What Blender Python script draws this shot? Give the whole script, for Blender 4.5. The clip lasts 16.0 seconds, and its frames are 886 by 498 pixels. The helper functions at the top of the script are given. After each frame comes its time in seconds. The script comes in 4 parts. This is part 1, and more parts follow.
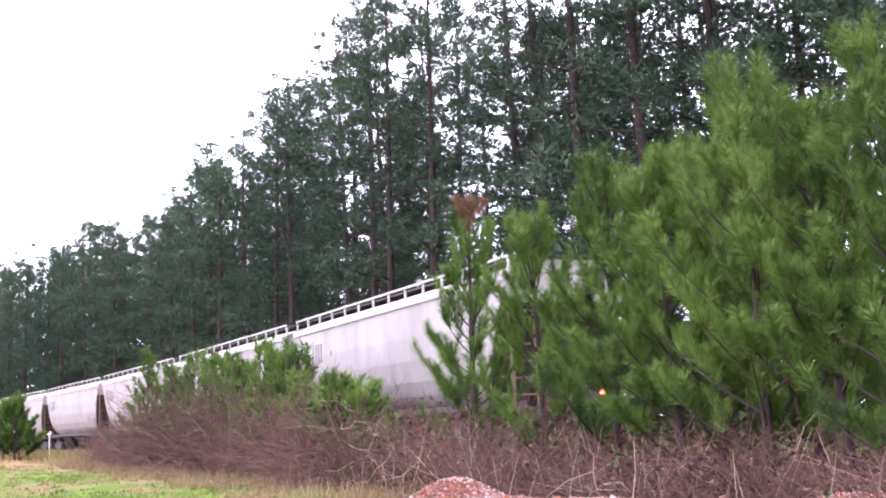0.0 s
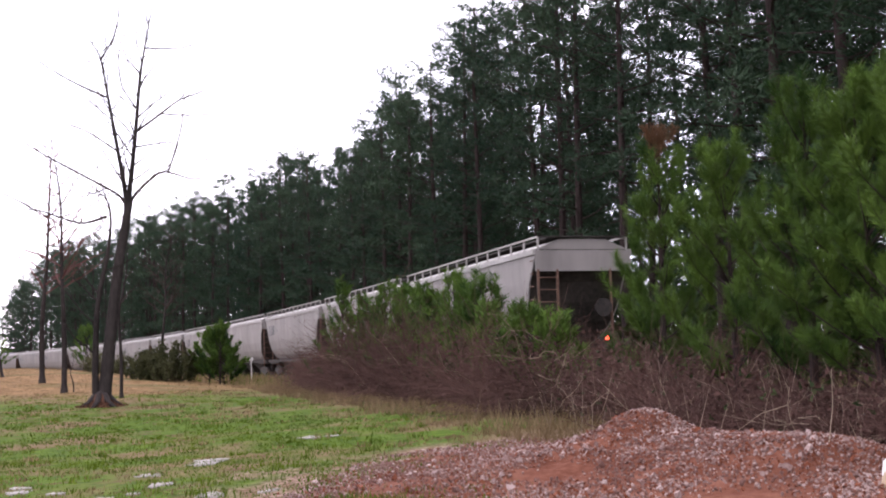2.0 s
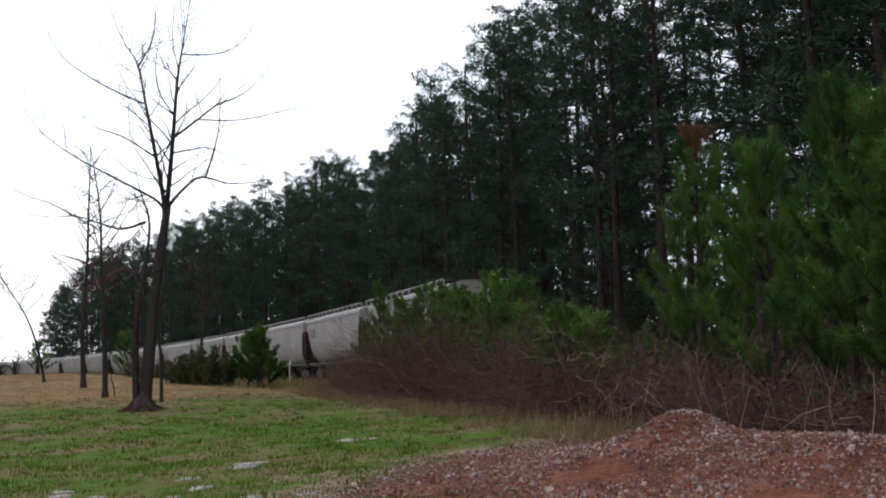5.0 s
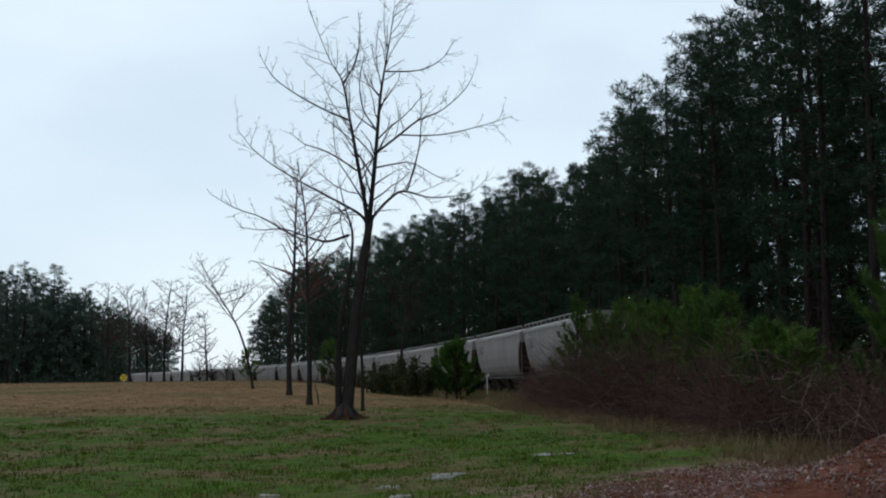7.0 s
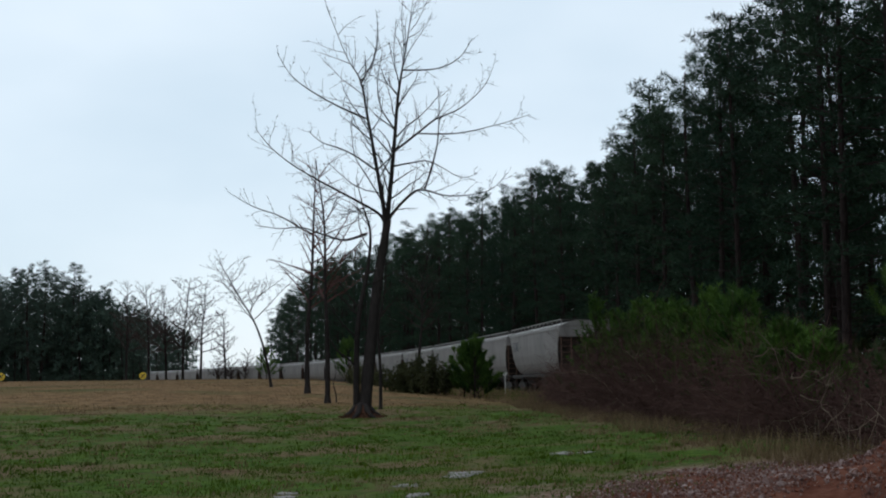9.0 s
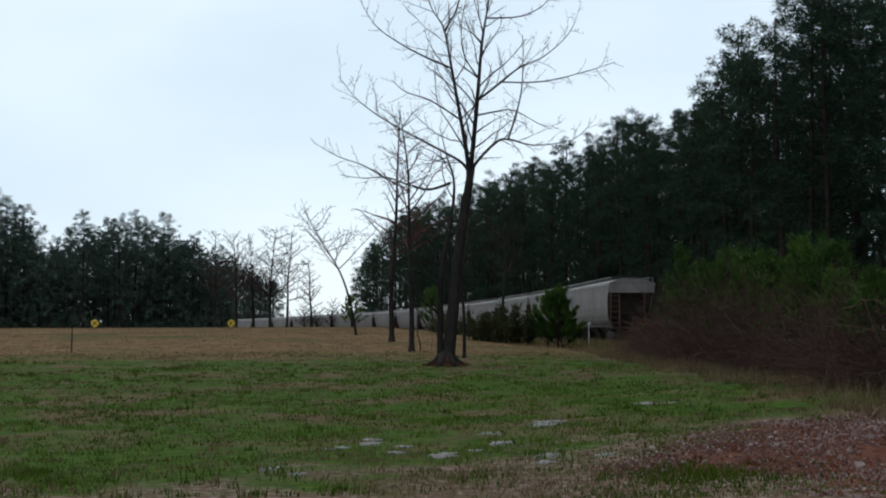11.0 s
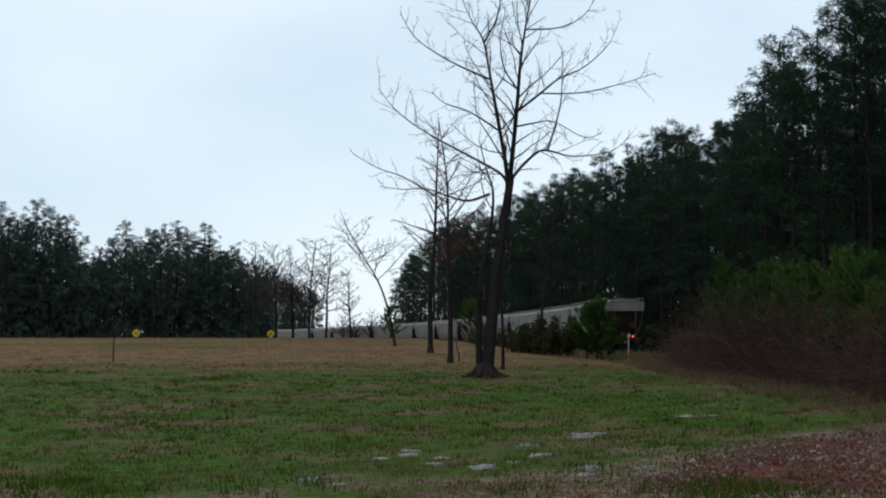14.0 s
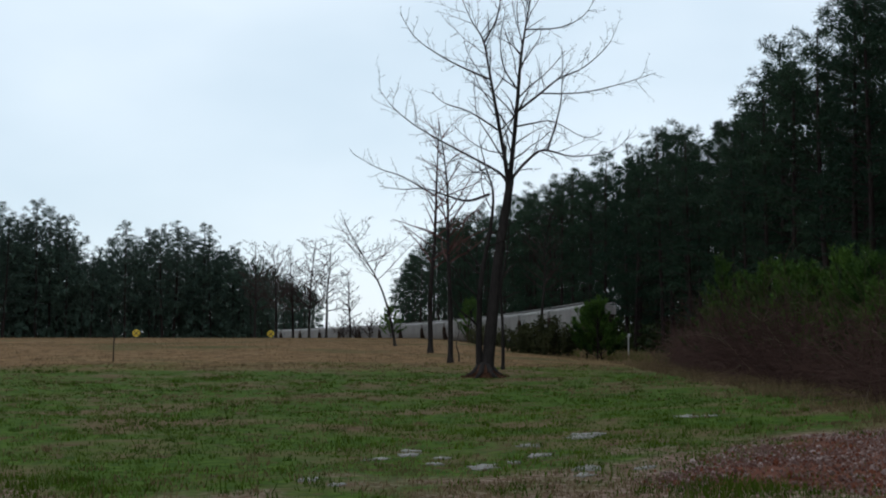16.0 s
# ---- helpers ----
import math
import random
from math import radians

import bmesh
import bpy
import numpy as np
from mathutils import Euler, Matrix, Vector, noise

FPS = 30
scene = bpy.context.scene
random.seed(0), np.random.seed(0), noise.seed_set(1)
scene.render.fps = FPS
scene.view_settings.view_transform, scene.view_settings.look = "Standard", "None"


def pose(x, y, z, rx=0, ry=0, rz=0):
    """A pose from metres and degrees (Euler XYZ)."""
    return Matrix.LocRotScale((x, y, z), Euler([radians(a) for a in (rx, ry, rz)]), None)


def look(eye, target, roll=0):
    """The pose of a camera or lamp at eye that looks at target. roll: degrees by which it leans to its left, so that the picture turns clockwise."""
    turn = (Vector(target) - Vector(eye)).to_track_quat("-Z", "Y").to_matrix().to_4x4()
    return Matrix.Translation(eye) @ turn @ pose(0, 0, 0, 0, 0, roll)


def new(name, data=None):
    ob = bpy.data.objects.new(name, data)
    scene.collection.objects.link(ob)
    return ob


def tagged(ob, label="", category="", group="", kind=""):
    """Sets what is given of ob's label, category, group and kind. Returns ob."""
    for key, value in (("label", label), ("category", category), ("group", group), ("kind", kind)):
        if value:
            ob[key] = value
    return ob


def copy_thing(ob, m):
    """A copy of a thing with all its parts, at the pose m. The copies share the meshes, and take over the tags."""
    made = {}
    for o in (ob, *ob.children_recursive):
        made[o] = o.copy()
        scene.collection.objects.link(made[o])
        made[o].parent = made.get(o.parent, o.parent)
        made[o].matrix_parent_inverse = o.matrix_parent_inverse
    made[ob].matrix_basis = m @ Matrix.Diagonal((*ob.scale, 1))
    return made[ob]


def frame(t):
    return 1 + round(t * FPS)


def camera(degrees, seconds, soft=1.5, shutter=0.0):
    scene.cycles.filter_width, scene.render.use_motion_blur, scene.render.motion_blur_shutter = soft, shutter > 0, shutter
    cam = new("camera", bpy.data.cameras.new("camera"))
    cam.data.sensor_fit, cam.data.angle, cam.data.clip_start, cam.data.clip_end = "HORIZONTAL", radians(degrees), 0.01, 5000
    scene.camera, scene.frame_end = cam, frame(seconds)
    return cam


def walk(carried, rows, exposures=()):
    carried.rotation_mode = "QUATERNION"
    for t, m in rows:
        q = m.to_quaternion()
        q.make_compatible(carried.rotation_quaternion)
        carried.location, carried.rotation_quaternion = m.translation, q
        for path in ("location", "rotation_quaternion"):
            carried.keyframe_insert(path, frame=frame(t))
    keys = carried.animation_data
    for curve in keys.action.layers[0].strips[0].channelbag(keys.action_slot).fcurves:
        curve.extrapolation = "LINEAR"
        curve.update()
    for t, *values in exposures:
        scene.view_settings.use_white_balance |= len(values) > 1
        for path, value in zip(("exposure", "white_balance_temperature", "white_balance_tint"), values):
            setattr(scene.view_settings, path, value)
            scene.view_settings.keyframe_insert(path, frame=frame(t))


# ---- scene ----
EYE = 1.6
cam = camera(40.5, 16.0, 2.0)
# seconds, yaw, pitch, roll: a hand-held turn on the spot
TURNS = [
    (0.0, 0.64, 8.31, 2.44), (0.5, 2.69, 7.81, 2.2), (0.7, 3.01, 6.61, 2.3), (1.0, 3.37, 4.07, 2.35), (1.5, 6.61, 4.62, 2.08),
    (2.0, 9.76, 5.33, 1.73), (2.5, 10.99, 5.55, 1.4), (3.0, 10.7, 5.44, 1.69), (3.2, 10.63, 5.44, 1.67), (4.3, 11.0, 5.48, 1.85),
    (5.1, 11.6, 5.5, 2.1), (5.3, 12.55, 5.6, 2.0), (5.5, 15.98, 6.03, 1.67), (6.0, 19.2, 6.27, 1.15), (6.5, 20.96, 6.39, 0.75),
    (7.0, 20.96, 6.39, 0.75), (8.0, 20.96, 6.39, 0.75), (8.2, 20.96, 6.39, 0.75), (9.2, 22.2, 6.3, 0.65), (10.3, 24.6, 5.9, 0.42),
    (10.5, 25.02, 5.6, 0.32), (11.0, 25.84, 3.95, 0.27), (11.5, 27.38, 3.66, 0.19), (12.0, 27.65, 4.06, 0.25), (12.5, 28.74, 4.38, 0.04),
    (13.0, 27.7, 4.52, 0.08), (13.5, 27.7, 4.49, 0.02), (16.0, 27.7, 4.49, 0.02)]
walk(cam, [(t, pose(0, 0, EYE, 0, 0, y) @ pose(0, 0, 0, p) @ pose(0, 0, 0, 0, r) @ pose(0, 0, 0, 90)) for t, y, p, r in TURNS],
     exposures=[(0.0, 3.35, 6300, 40), (0.5, 2.4, 6350, 37), (1.0, 1.95, 6550, 35), (1.5, 2.0, 6650, 35), (2.0, 1.88, 6600, 32), (2.5, 1.42, 6500, 28), (3.2, 1.0, 6450, 24),
                (5.3, 0.92, 6350, 13), (5.8, 0.52, 6200, 10), (6.5, 0.0, 6000, 8), (8.2, -0.05, 6000, 8), (10.5, 0.0, 6000, 8), (12.0, 0.1, 6000, 8), (12.6, 0.02, 6000, 8), (16.0, -0.02, 6000, 8)])


# ---- light: a closed overcast sky ----
world = bpy.data.worlds.new("overcast")
scene.world = world
world.use_nodes = True
wt = world.node_tree
wn = wt.nodes
wn.clear()
w_out = wn.new("ShaderNodeOutputWorld")
w_sky = wn.new("ShaderNodeTexSky")
w_sky.sky_type = "NISHITA"
w_sky.sun_disc = False
w_sky.sun_elevation, w_sky.sun_rotation = radians(38), radians(-35)
w_bg = wn.new("ShaderNodeBackground")
w_bg.inputs["Strength"].default_value = 0.012
w_cloud = wn.new("ShaderNodeBackground")
w_cloud.inputs["Strength"].default_value = 0.92
w_tc = wn.new("ShaderNodeTexCoord")
w_map = wn.new("ShaderNodeMapping")
w_map.inputs["Scale"].default_value = (1.0, 1.0, 2.2)
w_noise = wn.new("ShaderNodeTexNoise")
w_noise.inputs["Scale"].default_value = 2.6
w_noise.inputs["Detail"].default_value = 4
w_noise.inputs["Roughness"].default_value = 0.45
w_ramp = wn.new("ShaderNodeValToRGB")
w_ramp.color_ramp.elements[0].position, w_ramp.color_ramp.elements[0].color = 0.32, (0.64, 0.74, 0.80, 1)
w_ramp.color_ramp.elements[1].position, w_ramp.color_ramp.elements[1].color = 0.68, (0.86, 0.92, 0.95, 1)
w_add = wn.new("ShaderNodeAddShader")
for a, b in ((w_tc.outputs["Generated"], w_map.inputs["Vector"]), (w_map.outputs[0], w_noise.inputs["Vector"]), (w_noise.outputs["Fac"], w_ramp.inputs["Fac"]),
             (w_ramp.outputs["Color"], w_cloud.inputs["Color"]), (w_sky.outputs[0], w_bg.inputs["Color"]), (w_bg.outputs[0], w_add.inputs[0]),
             (w_cloud.outputs[0], w_add.inputs[1]), (w_add.outputs[0], w_out.inputs["Surface"])):
    wt.links.new(a, b)

sun = new("sun", bpy.data.lights.new("sun", "SUN"))
sun.data.energy, sun.data.angle, sun.data.color = 0.5, radians(25), (1.0, 0.97, 0.93)
sun.matrix_world = look((-40, 60, 60), (0, 0, 0))


# ---- materials ----
def material(name, low, high, scale=6.0, rough=0.9, bump=0.3, bump_scale=None, metallic=0.0, random_shift=0.0, coarse=None, spec=0.3, stretch=(1, 1, 1), space="Object"):
    """Two-scale noise between two colours, with fine relief; random_shift varies brightness from piece to piece."""
    m = bpy.data.materials.new(name)
    m.use_nodes = True
    t = m.node_tree
    n = t.nodes
    b = n["Principled BSDF"]
    b.inputs["Roughness"].default_value, b.inputs["Metallic"].default_value = rough, metallic
    b.inputs["Specular IOR Level"].default_value = spec
    tc = n.new("ShaderNodeTexCoord")
    mp = n.new("ShaderNodeMapping")
    mp.inputs["Scale"].default_value = stretch
    t.links.new(tc.outputs[space], mp.inputs["Vector"])
    fine = n.new("ShaderNodeTexNoise")
    fine.inputs["Scale"].default_value, fine.inputs["Detail"].default_value = scale, 6
    big = n.new("ShaderNodeTexNoise")
    big.inputs["Scale"].default_value, big.inputs["Detail"].default_value = coarse or scale / 7, 3
    t.links.new(mp.outputs[0], fine.inputs["Vector"])
    t.links.new(mp.outputs[0], big.inputs["Vector"])
    mul = n.new("ShaderNodeMath")
    mul.operation = "ADD"
    t.links.new(fine.outputs["Fac"], mul.inputs[0])
    t.links.new(big.outputs["Fac"], mul.inputs[1])
    last = mul.outputs[0]
    if random_shift:
        info = n.new("ShaderNodeObjectInfo")
        geo = n.new("ShaderNodeNewGeometry")
        add = n.new("ShaderNodeMath")
        add.operation = "ADD"
        t.links.new(info.outputs["Random"], add.inputs[0])
        t.links.new(geo.outputs["Random Per Island"], add.inputs[1])
        ma = n.new("ShaderNodeMath")
        ma.operation = "MULTIPLY_ADD"
        ma.inputs[1].default_value = random_shift
        t.links.new(add.outputs[0], ma.inputs[0])
        sub = n.new("ShaderNodeMath")
        sub.operation = "SUBTRACT"
        sub.inputs[1].default_value = random_shift
        t.links.new(last, ma.inputs[2])
        t.links.new(ma.outputs[0], sub.inputs[0])
        last = sub.outputs[0]
    ramp = n.new("ShaderNodeMapRange")
    ramp.inputs["From Min"].default_value, ramp.inputs["From Max"].default_value = 0.7, 1.3
    t.links.new(last, ramp.inputs["Value"])
    mix = n.new("ShaderNodeMix")
    mix.data_type = "RGBA"
    mix.inputs["A"].default_value, mix.inputs["B"].default_value = (*low, 1), (*high, 1)
    t.links.new(ramp.outputs["Result"], mix.inputs["Factor"])
    t.links.new(mix.outputs["Result"], b.inputs["Base Color"])
    if bump:
        bp = n.new("ShaderNodeBump")
        bp.inputs["Strength"].default_value, bp.inputs["Distance"].default_value = bump, 0.02
        t.links.new(fine.outputs["Fac"], bp.inputs["Height"])
        t.links.new(bp.outputs[0], b.inputs["Normal"])
    return m


NEEDLE = material("pine_needles", (0.015, 0.031, 0.019), (0.037, 0.062, 0.034), 0.8, 0.75, 0, random_shift=0.35, spec=0.06)
# distance haze over the far wood is put into this lighter, greyer colour
NEEDLE_HAZE = material("haze_tinted_pine_needles", (0.028, 0.045, 0.035), (0.062, 0.088, 0.064), 0.5, 0.8, 0, random_shift=0.25, spec=0.06)
NEEDLE_YOUNG = material("young_pine_needles", (0.009, 0.031, 0.008), (0.092, 0.158, 0.026), 1.8, 0.6, 0, random_shift=0.22, spec=0.06)
NEEDLE_DEAD = material("dead_pine_needles", (0.10, 0.055, 0.03), (0.19, 0.10, 0.05), 2.0, 0.9, 0, random_shift=0.3, spec=0.06)
PINE_BARK = material("pine_bark", (0.018, 0.013, 0.012), (0.045, 0.033, 0.030), 9, 0.95, 0.8, stretch=(1, 1, 0.25), spec=0.06)
BARK = material("grey_brown_bark", (0.017, 0.014, 0.013), (0.042, 0.034, 0.031), 12, 0.95, 0.7, stretch=(1, 1, 0.3), spec=0.06)
TWIG = material("bare_twigs", (0.030, 0.021, 0.019), (0.065, 0.047, 0.042), 5, 0.95, 0, random_shift=0.3, spec=0.06)
BRAMBLE = material("bramble_stems", (0.034, 0.018, 0.015), (0.098, 0.054, 0.044), 0.9, 0.9, 0, random_shift=0.45, spec=0.06)
BRAMBLE_PALE = material("dry_pale_stems", (0.15, 0.11, 0.08), (0.27, 0.21, 0.155), 1.5, 0.9, 0, random_shift=0.4, spec=0.06)
GRASS = material("green_grass", (0.032, 0.063, 0.004), (0.090, 0.128, 0.010), 0.9, 0.8, 0, random_shift=0.3, coarse=0.16, spec=0.06)
STRAW = material("dry_straw_grass", (0.115, 0.078, 0.040), (0.25, 0.178, 0.10), 0.8, 0.9, 0, random_shift=0.45, spec=0.06)
HOPPER = material("grey_painted_steel", (0.135, 0.121, 0.112), (0.225, 0.203, 0.187), 1.6, 0.6, 0.05, coarse=0.35, stretch=(1, 1, 0.35), random_shift=0.05)
HOPPER_TRIM = material("pale_painted_steel", (0.20, 0.188, 0.176), (0.31, 0.29, 0.272), 5, 0.55, 0.05)
# grimy steel; on the sloping car ends its dark tone also paints shade
DARK_STEEL = material("grime_and_shade_dark_steel", (0.012, 0.010, 0.009), (0.045, 0.036, 0.030), 7, 0.75, 0.2)
RUST = material("rusty_steel", (0.06, 0.032, 0.022), (0.15, 0.085, 0.06), 9, 0.85, 0.3)
WHEEL = material("worn_wheel_steel", (0.03, 0.026, 0.024), (0.09, 0.075, 0.065), 14, 0.55, 0.1, metallic=0.6)
LOGO = material("dark_stencil_paint", (0.05, 0.05, 0.055), (0.11, 0.11, 0.115), 14, 0.7, 0)
BALLAST = material("railway_ballast", (0.035, 0.031, 0.029), (0.12, 0.107, 0.098), 16, 0.95, 0.9, coarse=1.2)
TIE = material("creosoted_wood", (0.025, 0.02, 0.017), (0.07, 0.055, 0.045), 9, 0.9, 0.5)
CLAY = material("red_clay_and_gravel", (0.085, 0.027, 0.015), (0.16, 0.066, 0.042), 12, 0.95, 0.9, coarse=1.1, spec=0.06)
STONE = material("crushed_stone", (0.12, 0.062, 0.050), (0.36, 0.275, 0.25), 8, 0.85, 0.4, random_shift=0.5, spec=0.06)
CLOD = material("red_clay_clods", (0.10, 0.030, 0.015), (0.19, 0.068, 0.040), 9, 0.95, 0.5, random_shift=0.3, spec=0.06)
BAG = material("white_woven_sack", (0.36, 0.35, 0.33), (0.62, 0.61, 0.59), 9, 0.65, 0.5)
BAG_BLUE = material("faded_blue_print", (0.18, 0.33, 0.45), (0.32, 0.46, 0.55), 12, 0.65, 0.3)
BAG_TAN = material("dirty_tan_sack", (0.28, 0.19, 0.12), (0.42, 0.32, 0.22), 8, 0.75, 0.5)
YELLOW = material("yellow_sign_paint", (0.55, 0.36, 0.02), (0.72, 0.50, 0.05), 4, 0.55, 0)
BLACK = material("black_sign_paint", (0.015, 0.015, 0.015), (0.04, 0.04, 0.04), 6, 0.6, 0)
POST_GREY = material("weathered_post", (0.30, 0.28, 0.26), (0.52, 0.50, 0.47), 9, 0.8, 0.2)
WOOD_PALE = material("pale_broken_wood", (0.30, 0.21, 0.13), (0.48, 0.36, 0.24), 10, 0.85, 0.3)
LEAF_DARK = material("dark_shrub_leaves", (0.015, 0.026, 0.010), (0.046, 0.060, 0.022), 1.2, 0.7, 0, random_shift=0.4, spec=0.06)
LEAF_OLIVE = material("olive_shrub_leaves", (0.035, 0.040, 0.016), (0.095, 0.092, 0.042), 1.2, 0.8, 0, random_shift=0.4, spec=0.06)
LEAF_FALLEN = material("fallen_leaves", (0.055, 0.024, 0.015), (0.12, 0.058, 0.036), 8, 0.9, 0.5, random_shift=0.3, spec=0.06)
BUD = material("red_maple_buds", (0.06, 0.027, 0.024), (0.125, 0.062, 0.053), 2, 0.9, 0, random_shift=0.3, spec=0.06)
WATER = material("puddle_water", (0.085, 0.074, 0.060), (0.18, 0.162, 0.14), 9, 0.6, 0.4, spec=0.22)

RED_LAMP = material("red_marker_lamp", (0.5, 0.02, 0.01), (0.6, 0.03, 0.02), 20, 0.3, 0)
RED_LAMP.node_tree.nodes["Principled BSDF"].inputs["Emission Color"].default_value = (1.0, 0.05, 0.02, 1)
RED_LAMP.node_tree.nodes["Principled BSDF"].inputs["Emission Strength"].default_value = 6.0


# ---- mesh helpers ----
class Soup:
    """Vertices and faces gathered for one mesh."""

    def __init__(self):
        self.v, self.f = [], []

    def tri(self, a, b, c):
        k = len(self.v)
        self.v += [tuple(a), tuple(b), tuple(c)]
        self.f.append((k, k + 1, k + 2))

    def box(self, x0, x1, y0, y1, z0, z1, m=None):
        k = len(self.v)
        pts = [(x, y, z) for z in (z0, z1) for x, y in ((x0, y0), (x1, y0), (x1, y1), (x0, y1))]
        self.v += [tuple(m @ Vector(p)) for p in pts] if m else pts
        self.f += [tuple(k + i for i in q) for q in ((0, 3, 2, 1), (4, 5, 6, 7), (0, 1, 5, 4), (1, 2, 6, 5), (2, 3, 7, 6), (3, 0, 4, 7))]

    def tube(self, pts, radii, sides=6, cap=True):
        pts = [Vector(p) for p in pts]
        k0 = len(self.v)
        for i, p in enumerate(pts):
            d = (pts[min(i + 1, len(pts) - 1)] - pts[max(i - 1, 0)]).normalized()
            a = d.orthogonal().normalized() if i == 0 else (a - d * a.dot(d)).normalized()
            b = d.cross(a)
            for j in range(sides):
                q = 2 * math.pi * j / sides
                self.v.append(tuple(p + (a * math.cos(q) + b * math.sin(q)) * radii[i]))
        for i in range(len(pts) - 1):
            for j in range(sides):
                u, w = k0 + i * sides + j, k0 + i * sides + (j + 1) % sides
                self.f.append((u, w, w + sides, u + sides))
        if cap:
            self.f.append(tuple(k0 + j for j in range(sides))[::-1])
            self.f.append(tuple(k0 + (len(pts) - 1) * sides + j for j in range(sides)))

    def loft(self, rings, closed=True, caps=True):
        k, n = len(self.v), len(rings[0])
        for r in rings:
            self.v += [tuple(p) for p in r]
        for i in range(len(rings) - 1):
            for j in range(n if closed else n - 1):
                a, b = k + i * n + j, k + i * n + (j + 1) % n
                self.f.append((a, b, b + n, a + n))
        if caps:
            self.f.append(tuple(range(k, k + n))[::-1])
            self.f.append(tuple(range(k + (len(rings) - 1) * n, k + len(rings) * n)))

    def mesh(self, name, mat, smooth=False):
        me = bpy.data.meshes.new(name)
        me.from_pydata(self.v, [], self.f)
        me.materials.append(mat)
        if smooth:
            me.polygons.foreach_set("use_smooth", [True] * len(me.polygons))
        return me


def part(name, soup, mat, parent=None, label="", smooth=False, kind=""):
    """One mesh object of its own; a child where a parent is given."""
    me = soup.mesh(name, mat, smooth) if isinstance(soup, Soup) else soup
    ob = new(name, me)
    if parent is not None:
        ob.parent = parent
    return tagged(ob, label, kind=kind)


def thing(name, label, category, group="", kind="", m=None):
    ob = tagged(new(name), label, category, group, kind)
    if m is not None:
        ob.matrix_basis = m
    return ob


# ---- plan: the track's curve and the lie of the land ----
RAIL = 0.85
AZ0, BEND = 25.0, 0.095          # the track's heading at s = 0, in degrees left of y, and its turn a metre
TRACK = {}
_x, _y = -0.8, 33.4
for _s in range(0, 420):
    TRACK[_s] = (_x, _y)
    _a = radians(AZ0 + BEND * (_s + 0.5))
    _x, _y = _x - math.sin(_a), _y + math.cos(_a)
_x, _y = TRACK[0]
for _s in range(-1, -110, -1):
    _a = radians(AZ0 + BEND * (_s + 0.5))
    _x, _y = _x + math.sin(_a), _y - math.cos(_a)
    TRACK[_s] = (_x, _y)
S0, S1 = min(TRACK), max(TRACK)
TRACK_XY = np.array([TRACK[s] for s in range(S0, S1 + 1)])


def along(s, off=0.0):
    """A point off metres to the forest's side of the centre line (below 0: the field's side), and the heading there."""
    i = min(max(math.floor(s), S0), S1 - 1)
    u = s - i
    a = radians(AZ0 + BEND * s)
    x = TRACK[i][0] * (1 - u) + TRACK[i + 1][0] * u
    y = TRACK[i][1] * (1 - u) + TRACK[i + 1][1] * u
    return x + off * math.cos(a), y + off * math.sin(a), math.degrees(a)


def off_track(x, y):
    """Signed distance from the centre line; above 0 on the forest's side."""
    x, y = np.atleast_1d(np.asarray(x, float)), np.atleast_1d(np.asarray(y, float))
    out = np.empty(x.shape)
    for k in range(0, len(x), 4000):
        dx, dy = x[k:k + 4000, None] - TRACK_XY[None, :, 0], y[k:k + 4000, None] - TRACK_XY[None, :, 1]
        i = np.argmin(dx * dx + dy * dy, 1)
        r = np.arange(len(i))
        a = np.radians(AZ0 + BEND * (i + S0))
        out[k:k + 4000] = dx[r, i] * np.cos(a) + dy[r, i] * np.sin(a)
    return out


def ground_z(x, y):
    x, y = np.atleast_1d(np.asarray(x, float)), np.atleast_1d(np.asarray(y, float))
    d = np.hypot(x, y)
    field = np.interp(d, (0, 12, 20, 30, 42, 52, 62, 70, 90, 110, 140, 170, 230, 400), (0, 0, 0.03, 0.17, 0.42, 0.75, 1.11, 1.42, 1.74, 1.98, 2.22, 2.25, 1.6, 1.2))
    o = off_track(x, y)
    w = np.clip((-o - 3.5) / 11.0, 0, 1)
    w = w * w * (3 - 2 * w)
    side = np.where(o > 0, 0.5 + 0.02 * np.clip(o, 0, 40), 0.5)
    z = side * (1 - w) + field * w
    z += (np.sin(x * 0.9 + y * 0.5) * np.sin(y * 0.7 - x * 0.3)) * 0.025 * np.clip(d / 20, 0, 1)
    return z


def gz(x, y):
    return float(ground_z(x, y)[0])


def polar(az, d):
    """A place by its bearing in degrees left of y, and its distance."""
    return -d * math.sin(radians(az)), d * math.cos(radians(az))


